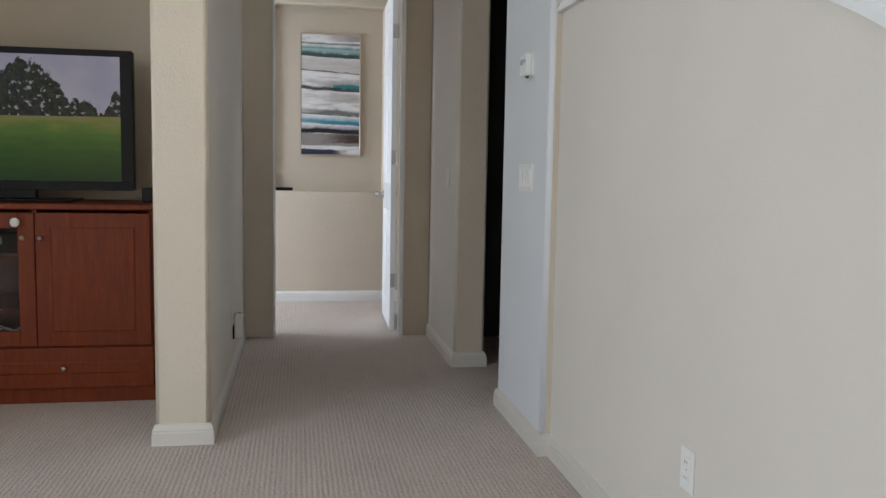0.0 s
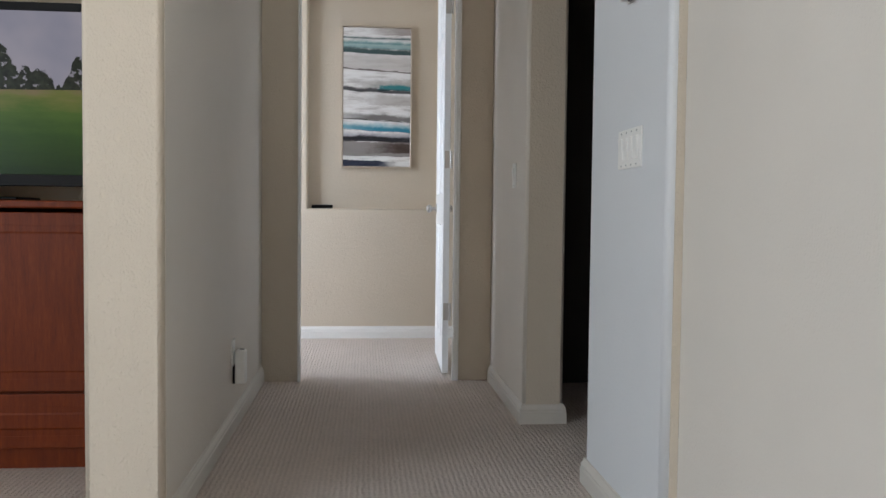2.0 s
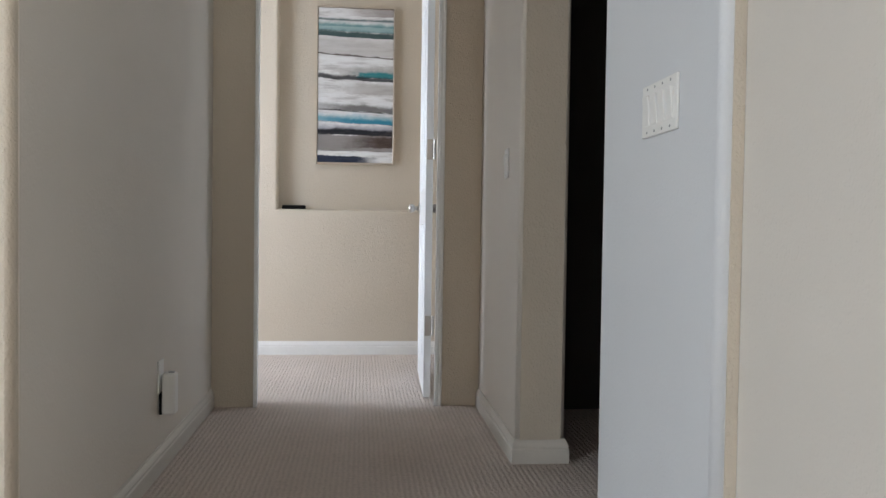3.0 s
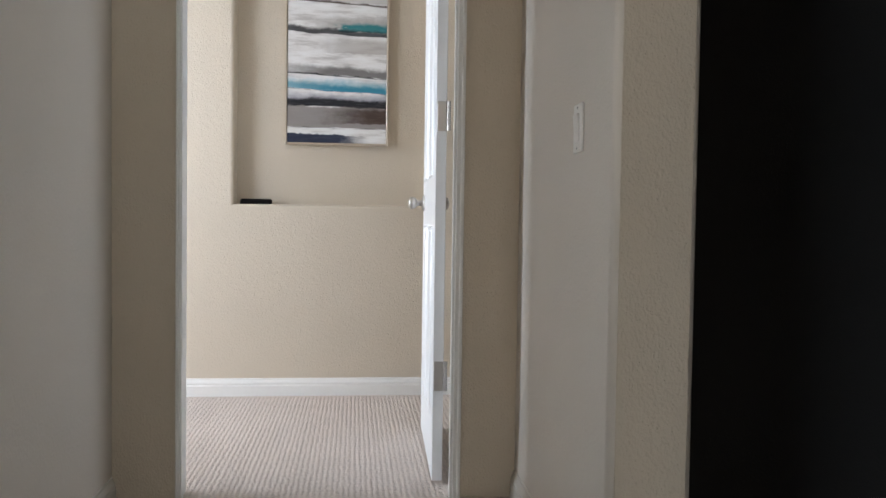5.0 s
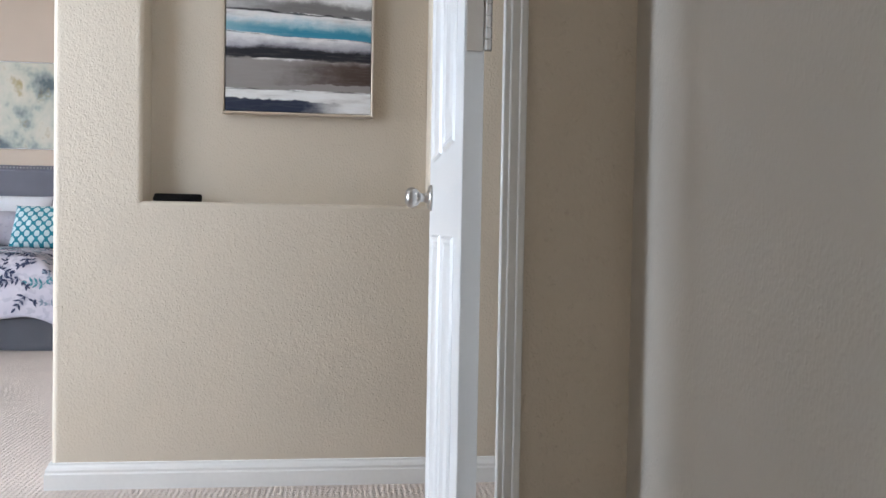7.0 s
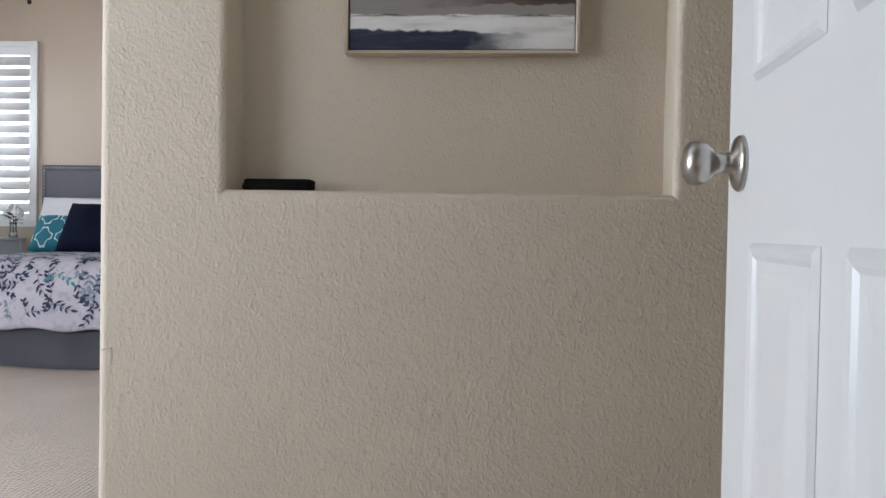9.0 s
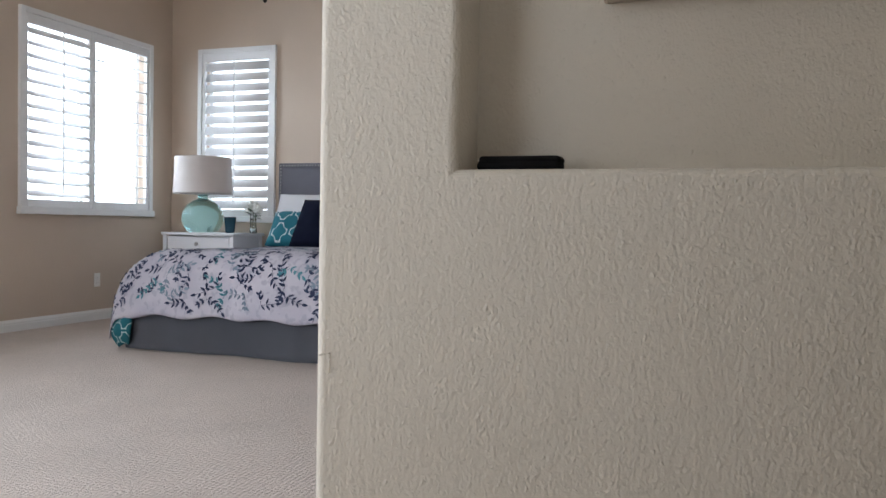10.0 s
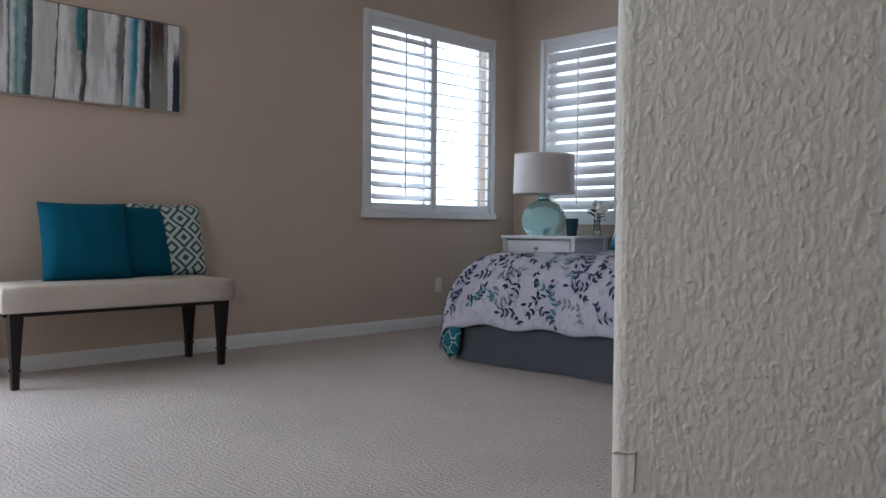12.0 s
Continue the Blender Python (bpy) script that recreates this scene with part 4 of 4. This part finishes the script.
for x in (-0.9, 0.9):
    for y in (0.12, 1.9):
        part("leg", block((x - 0.03, y - 0.03, 0), (x + 0.03, y + 0.03, 0.13)), M_BLACKWOOD, bed)


def skirt():
    bm = bmesh.new()
    path = []
    for i in range(60):
        path.append((-BW / 2, 1.98 - 1.98 * i / 60, -1, 0))
    for i in range(80):
        path.append((-BW / 2 + BW * i / 80, 0, 0, -1))
    for i in range(61):
        path.append((BW / 2, 1.98 * i / 60, 1, 0))
    rows = []
    for k in range(9):
        z = 0.005 + 0.36 * k / 8
        flare = (1 - k / 8)
        row = []
        for i, (x, y, nx, ny) in enumerate(path):
            fold = 0.038 * noise.noise(Vector((x * 2.2, y * 2.2, z * 1.8))) + 0.016 * noise.noise(Vector((x * 6, y * 6, z * 2 + 4)))
            diag = 0.014 * math.sin(7 * (x + y) + 9 * z) * max(0, noise.noise(Vector((x * 1.1, y, 3))))
            o = flare * 0.03 + (fold + diag) * (0.25 + 0.75 * flare)
            row.append(bm.verts.new((x + nx * o, y + ny * o, z + 0.006 * noise.noise(Vector((x * 3, y * 3, 1))) * flare)))
        rows.append(row)
    for a, b in zip(rows, rows[1:]):
        for i in range(len(path) - 1):
            bm.faces.new((a[i], a[i + 1], b[i + 1], b[i]))
    r = bmesh.ops.solidify(bm, geom=bm.faces[:], thickness=0.004)
    return bm


part("bed_skirt", skirt(), M_SKIRT, bed, "grey gathered bed skirt", True)

DT = 0.655
DHALF, DLEN = BW / 2 + 0.045, 1.62
RS, RF = 0.32, 0.19


def drape(d, flat, r, flare):
    """Run over an edge: how far out and how far down after d metres of cloth."""
    if d <= flat:
        return d, 0.0
    a = (d - flat) / r
    if a < math.pi / 2:
        return flat + r * math.sin(a), r * (1 - math.cos(a))
    rest = d - flat - r * math.pi / 2
    return flat + r + flare * rest, r + rest * 0.97


def duvet_point(s, v, lift=0.0):
    """s: across in metres from the middle; v: along from the head fold down over the foot."""
    sx, dz1 = drape(abs(s), DHALF - RS, RS, 0.16)
    vy, dz2 = drape(v, DLEN - RF, RF, 0.10)
    drop = max(dz1, dz2) + 0.22 * min(dz1, dz2)
    soft = noise.noise(Vector((s * 2.1, v * 2.1, 0.3))) * 0.015 + noise.noise(Vector((s * 5, v * 5, 2.3))) * 0.008
    k = lift + soft
    x, y = math.copysign(sx, s), DLEN - vy - 0.055
    w1, w2 = min(1, dz1 / 0.2), min(1, dz2 / 0.2)
    x += math.copysign(w1 * (k + 0.015 * math.sin(v * 8) * w1), s)
    y -= w2 * (k + 0.014 * math.sin(s * 9 + 1) * w2)
    z = DT + 0.02 * math.cos(min(1, abs(s) / DHALF) * math.pi / 2) - drop + k * (1 - 0.6 * max(w1, w2))
    return Vector((x, y, max(0.03, z)))


VMAX = DLEN - RF + RF * math.pi / 2 + 0.24


def smax(v):
    return DHALF - RS + RS * math.pi / 2 + 0.18


def duvet():
    bm = bmesh.new()
    ns, nv = 90, 70
    sheets = []
    for lift in (0.0, -0.02):
        g = []
        for j in range(nv + 1):
            v = VMAX * j / nv
            lim = smax(v)
            g.append([bm.verts.new(duvet_point(-lim + 2 * lim * i / ns, v + 0.012 * math.sin(i * 0.5) * (j == nv), lift)) for i in range(ns + 1)])
        for p, q in zip(g, g[1:]):
            for i in range(ns):
                bm.faces.new((p[i], p[i + 1], q[i + 1], q[i]))
        sheets.append([g[0][i] for i in range(ns)] + [g[j][ns] for j in range(nv)] + [g[nv][ns - i] for i in range(ns)] + [g[nv - j][0] for j in range(nv)])
    p, q = sheets
    for i in range(len(p)):
        k = (i + 1) % len(p)
        bm.faces.new((p[i], p[k], q[k], q[i]))
    return bm


duv = thing("duvet", (BX, BF, 0), "white duvet with dark leafy sprigs spread over the bed", "duvet")
part("cover", duvet(), M_DUVET, duv, smooth=True)


def sprig(rnd, s, v, leaf, curl):
    """One printed sprig: a stem with paired leaves that follow the cloth."""
    bm = bmesh.new()

    def blade(s, v, a, length, width):
        ca, sa = math.cos(a), math.sin(a)
        vs = []
        for u, w in ((0, 0), (0.3, 0.5), (0.65, 0.42), (1, 0), (0.65, -0.42), (0.3, -0.5)):
            ds, dv = u * length * ca - w * width * sa, u * length * sa + w * width * ca
            vs.append(bm.verts.new(duvet_point(s + ds, min(VMAX - 0.004, v + dv), 0.004)))
        bm.faces.new(vs)

    a = rnd.uniform(0, 2 * math.pi)
    s0, v0, a0 = s, v, a
    for i in range(rnd.randint(3, 5)):
        blade(s, v, a, 0.036, 0.004)
        for sd in (-1, 1):
            if rnd.random() < 0.9:
                blade(s, v, a + sd * rnd.uniform(0.55, 1.1), leaf * rnd.uniform(0.65, 1.25), leaf * rnd.uniform(0.28, 0.4))
        s, v = s + 0.034 * math.cos(a), v + 0.034 * math.sin(a)
        a += curl * rnd.uniform(-1, 1)
    blade(s, v, a, leaf, leaf * 0.42)
    a0 += rnd.choice((-1, 1)) * rnd.uniform(1.7, 2.4)
    for i in range(2):
        blade(s0, v0, a0, 0.036, 0.004)
        s0, v0 = s0 + 0.034 * math.cos(a0), v0 + 0.034 * math.sin(a0)
        for sd in (-1, 0, 1):
            if rnd.random() < 0.8:
                blade(s0, v0, a0 + sd * rnd.uniform(0.6, 1.0), leaf * rnd.uniform(0.6, 1.0), leaf * 0.34)
    return bm


rnd = random.Random(3)
for i in range(18):
    for j in range(17):
        s = (i - 8.5 + 0.5 * (j % 2)) * 0.16 + rnd.uniform(-0.05, 0.05)
        v = 0.06 + j * 0.111 + rnd.uniform(-0.035, 0.035)
        if abs(s) < smax(v) - 0.05 and v < VMAX - 0.03:
            mat = (M_INK, M_INK2, M_INK, M_INK, M_INK, M_INK, M_INK, M_INK3, M_INK, M_INK2, M_INK)[(i * 2 + j * 3) % 11]
            part("printed_sprig", sprig(rnd, s, v, 0.046, 0.22), mat, duv)


def turned_corner():
    """The duvet's patterned lining, folded out at the foot corner."""
    bm = bmesh.new()
    g = []
    for j in range(13):
        row = []
        for i in range(13):
            u, v = i / 12, j / 12
            r = 0.075 + 0.06 * math.sin(v * math.pi)
            a = math.pi * (0.95 + 0.75 * u)
            row.append(bm.verts.new((r * math.cos(a) + 0.03 * v, r * math.sin(a) * 0.9, 0.02 + 0.22 * v + 0.012 * math.sin(u * 9))))
        g.append(row)
    for a, b in zip(g, g[1:]):
        for i in range(12):
            bm.faces.new((a[i], a[i + 1], b[i + 1], b[i]))
    bmesh.ops.recalc_face_normals(bm, faces=bm.faces)
    bmesh.ops.solidify(bm, geom=bm.faces[:], thickness=0.012)
    return bm


fold_ = part("folded_lining", turned_corner(), M_LINING, duv, "teal ring patterned lining", True)
fold_.location = (-BW / 2 + 0.0, 0.02, 0.0)

G = "pillows on the bed"
PZ = 0.675
for i, x in enumerate((-0.70, 0.02, 0.72)):
    pillow("white cotton pillow leaning on the headboard", M_WHITEF, (BX + x, BF + 1.72, PZ - 0.03), 0.70, 0.54, 0.2, -27, 0, 20 + i, G)
pillow("white pillow with dark leaf print on the bed", M_DUVET, (BX + 0.20, BF + 1.50, PZ), 0.52, 0.36, 0.12, -32, 0, 31, G)
pillow("teal pillow with white trellis pattern on the bed", M_TRELLIS, (BX - 0.59, BF + 1.30, PZ), 0.40, 0.35, 0.13, -36, 6, 33, G)
pillow("plain navy velvet pillow on the bed", M_NAVY, (BX - 0.27, BF + 1.18, PZ), 0.50, 0.45, 0.15, -31, -4, 34, G)
pillow("teal and white ring patterned pillow on the bed", M_RINGS, (BX + 0.52, BF + 1.12, PZ), 0.44, 0.42, 0.14, -34, 4, 35, G)
pillow("teal pillow with white trellis pattern on the bed", M_TRELLIS, (BX + 0.82, BF + 1.26, PZ), 0.42, 0.38, 0.14, -36, -6, 36, G)

framed("painting", (-2.78, YB - 0.032, 1.555), 0, 1.16, 0.80, 0.03, M_WATER, "beige and grey-blue abstract watercolour canvas above the headboard", M_WHITEWOOD, 0.004)

# ---------------------------------------------------------------- nightstand
NSX, NSY = -4.16, 11.88
ns = thing("nightstand", (NSX, NSY, 0), "white lacquered nightstand with one drawer and an open shelf", "nightstand")
part("top", block((-0.012, -0.012, 0.74), (0.742, 0.48, 0.765), 0.005), M_WHITEWOOD, ns)
for x in (0.0, 0.69):
    for y in (0.0, 0.42):
        part("leg", block((x, y, 0), (x + 0.04, y + 0.04, 0.74), 0.003), M_WHITEWOOD, ns)
part("side", block((0.012, 0.04, 0.57), (0.03, 0.42, 0.74)), M_WHITEWOOD, ns)
part("side", block((0.70, 0.04, 0.57), (0.718, 0.42, 0.74)), M_WHITEWOOD, ns)
part("back", block((0.04, 0.44, 0.57), (0.69, 0.455, 0.74)), M_WHITEWOOD, ns)
part("bottom_rail", block((0.04, 0.008, 0.57), (0.69, 0.03, 0.59)), M_WHITEWOOD, ns)
part("lower_shelf", block((0.0, 0.0, 0.16), (0.73, 0.46, 0.185), 0.004), M_WHITEWOOD, ns)
dr = part("drawer_front", block((0.048, 0.004, 0.596), (0.682, 0.024, 0.728), 0.004), M_WHITEWOOD, ns)
part("handle", turned(lathe([(0.005, 0), (0.006, 0.012), (0.016, 0.016), (0.018, 0.022), (0.012, 0.027), (0.0005, 0.029)], 18), pose(0.365, 0.004, 0.665, 90, 0, 0)), M_NICKEL, dr, "small nickel knob", True)

lamp = thing("table_lamp", (-3.90, 12.10, 0.765), "aqua glass table lamp with a pale linen drum shade", "lamp")
part("base", lathe([(0.0005, 0), (0.10, 0), (0.135, 0.012), (0.165, 0.05), (0.182, 0.10), (0.184, 0.15), (0.17, 0.20), (0.135, 0.25), (0.09, 0.28), (0.05, 0.295),
                    (0.042, 0.305), (0.042, 0.325), (0.048, 0.33), (0.046, 0.336), (0.0005, 0.336)], 40), M_AQUA, lamp, "aqua glass jug base", True)
part("stem", lathe([(0.009, 0.336), (0.009, 0.60), (0.014, 0.61), (0.006, 0.63)], 14), M_NICKEL, lamp, "", True)
part("shade", lathe([(0.255, 0.345), (0.258, 0.343), (0.258, 0.356), (0.247, 0.66), (0.247, 0.672), (0.243, 0.672), (0.243, 0.66), (0.252, 0.35)], 48), M_SHADE, lamp, "pale linen drum shade", True)

cn = thing("candle_holder", (-3.565, 12.03, 0.765), "smoky blue glass candle holder on the nightstand", "candle holder")
part("glass", lathe([(0.034, 0), (0.04, 0.004), (0.052, 0.13), (0.054, 0.14), (0.05, 0.14), (0.047, 0.13), (0.036, 0.012), (0.0005, 0.01)], 24), M_SMOKE, cn, "", True)
part("candle", lathe([(0.035, 0.014), (0.036, 0.06), (0.0005, 0.062)], 20), M_PETAL, cn)

fl = thing("flower_vase", (-3.36, 12.08, 0.765), "small glass vase with white blossoms and dark leaves", "vase")
part("vase", lathe([(0.03, 0), (0.034, 0.004), (0.028, 0.06), (0.024, 0.11), (0.03, 0.13), (0.027, 0.13), (0.021, 0.11), (0.025, 0.06), (0.028, 0.01), (0.0005, 0.008)], 20), M_CLEAR, fl, "", True)
rnd = random.Random(7)
for k, (x, y, z) in enumerate(((0, 0, 0.235), (-0.055, 0.01, 0.195), (0.045, -0.015, 0.20))):
    bm = bmesh.new()
    for i in range(26):
        a, e = rnd.uniform(0, 6.28), rnd.uniform(-0.3, 1.4)
        r = 0.042 * rnd.uniform(0.75, 1.1)
        c = Vector((x + r * math.cos(a) * math.cos(e), y + r * math.sin(a) * math.cos(e), z + r * math.sin(e)))
        bmesh.ops.create_uvsphere(bm, u_segments=7, v_segments=5, radius=0.019, matrix=Matrix.Translation(c) @ pose(0, 0, 0, rnd.uniform(0, 180), rnd.uniform(0, 180), 0) @ Matrix.Diagonal((1, 1, 0.35, 1)))
    b = part("blossom", bm, M_PETAL, fl, "white blossom", True)
    part("stalk", block((x * 0.6 - 0.002, y * 0.6 - 0.002, 0.05), (x * 0.6 + 0.002, y * 0.6 + 0.002, z), 0), M_LEAF, b)
for i in range(13):
    a = rnd.uniform(0, 6.28)
    bm = bmesh.new()
    L = rnd.uniform(0.06, 0.1)
    prof = [(0, 0), (0.3, 0.22), (0.65, 0.2), (1, 0), (0.65, -0.2), (0.3, -0.22)]
    top = [bm.verts.new((L * u, L * w, -0.25 * L * u * u)) for u, w in prof]
    bm.faces.new(top)
    bmesh.ops.solidify(bm, geom=bm.faces[:], thickness=0.0012)
    turned(bm, pose(0.012 * math.cos(a), 0.012 * math.sin(a), rnd.uniform(0.13, 0.2), 0, -rnd.uniform(0, 45), math.degrees(a)))
    part("leaf", bm, M_LEAF, fl)

# ---------------------------------------------------------------- bench
SX0, SX1, SY0, SY1 = -4.475, -4.0, 7.96, 9.245
bn = thing("bench", ((SX0 + SX1) / 2, (SY0 + SY1) / 2, 0), "oatmeal upholstered bench with dark tapered wooden legs", "bench")
hw, hl = (SX1 - SX0) / 2, (SY1 - SY0) / 2


def bench_seat():
    bm = block((-hw, -hl, 0.382), (hw, hl, 0.51))
    bmesh.ops.subdivide_edges(bm, edges=bm.edges[:], cuts=9, use_grid_fill=True)
    for v in bm.verts:
        u, w = v.co.x / hw, v.co.y / hl
        if v.co.z > 0.46:
            v.co.z += 0.012 * (1 - u ** 4) * (1 - w ** 6) + 0.003 * noise.noise(v.co * 7)
        if abs(u) > 0.98 or abs(w) > 0.98:
            v.co.x *= 1 - 0.03 * abs((v.co.z - 0.446) / 0.064) ** 3
            v.co.y *= 1 - 0.012 * abs((v.co.z - 0.446) / 0.064) ** 3
    return bm


part("seat", bench_seat(), M_SEAT, bn, "oatmeal linen seat", True)
part("rail", block((hw - 0.04, -hl + 0.06, 0.362), (hw - 0.015, hl - 0.06, 0.384), 0.002, 1), M_BLACKWOOD, bn)
part("rail", block((-hw + 0.015, -hl + 0.06, 0.362), (-hw + 0.04, hl - 0.06, 0.384), 0.002, 1), M_BLACKWOOD, bn)
for s in (-1, 1):
    part("rail", block((-hw + 0.05, s * (hl - 0.03) - 0.012, 0.362), (hw - 0.05, s * (hl - 0.03) + 0.012, 0.384), 0.002, 1), M_BLACKWOOD, bn)
for sx in (-1, 1):
    for sy in (-1, 1):
        bm = bmesh.new()
        rings = []
        for r, z in ((0.017, 0), (0.018, 0.05), (0.0185, 0.088), (0.024, 0.09), (0.024, 0.102), (0.0185, 0.104), (0.034, 0.384)):
            rings.append([bm.verts.new((r * c, r * d, z)) for c, d in ((-1, -1), (1, -1), (1, 1), (-1, 1))])
        for a, b in zip(rings, rings[1:]):
            for i in range(4):
                bm.faces.new((a[i], a[(i + 1) % 4], b[(i + 1) % 4], b[i]))
        bm.faces.new(rings[0])
        bm.faces.new(rings[-1])
        lg = part("leg", bm, M_BLACKWOOD, bn)
        lg.location = (sx * (hw - 0.045), sy * (hl - 0.07), 0)

G = "cushions on the bench"
pillow("plain teal cotton cushion standing on the bench", M_TEAL, (-4.22, 8.47, 0.515), 0.475, 0.45, 0.17, -14, 86, 41, G)
pillow("plain teal cotton cushion standing on the bench", M_TEAL, (-4.31, 8.81, 0.515), 0.44, 0.445, 0.15, -16, 100, 42, G)
pillow("white cushion with dark teal geometric pattern on the bench", M_GEO, (-4.37, 9.04, 0.515), 0.47, 0.46, 0.13, -14, 92, 43, G)

framed("painting", (XL + 0.042, 8.06, 1.522), 90, 1.10, 0.55, 0.04, M_ART2, "wide abstract painting of white, grey and teal stripes above the bench")

pc = thing("pull_chain", (-1.9, 9.9, 2.10), "thin dark pull chain hanging from the bedroom ceiling", "pull chain")
part("chain", lathe([(0.0022, 0.03), (0.0022, H2 - 2.10)], 8), M_NICKEL, pc)
part("fob", lathe([(0.004, 0), (0.011, 0.006), (0.012, 0.02), (0.004, 0.034)], 14), M_BLACKWOOD, pc, "dark wooden fob", True)
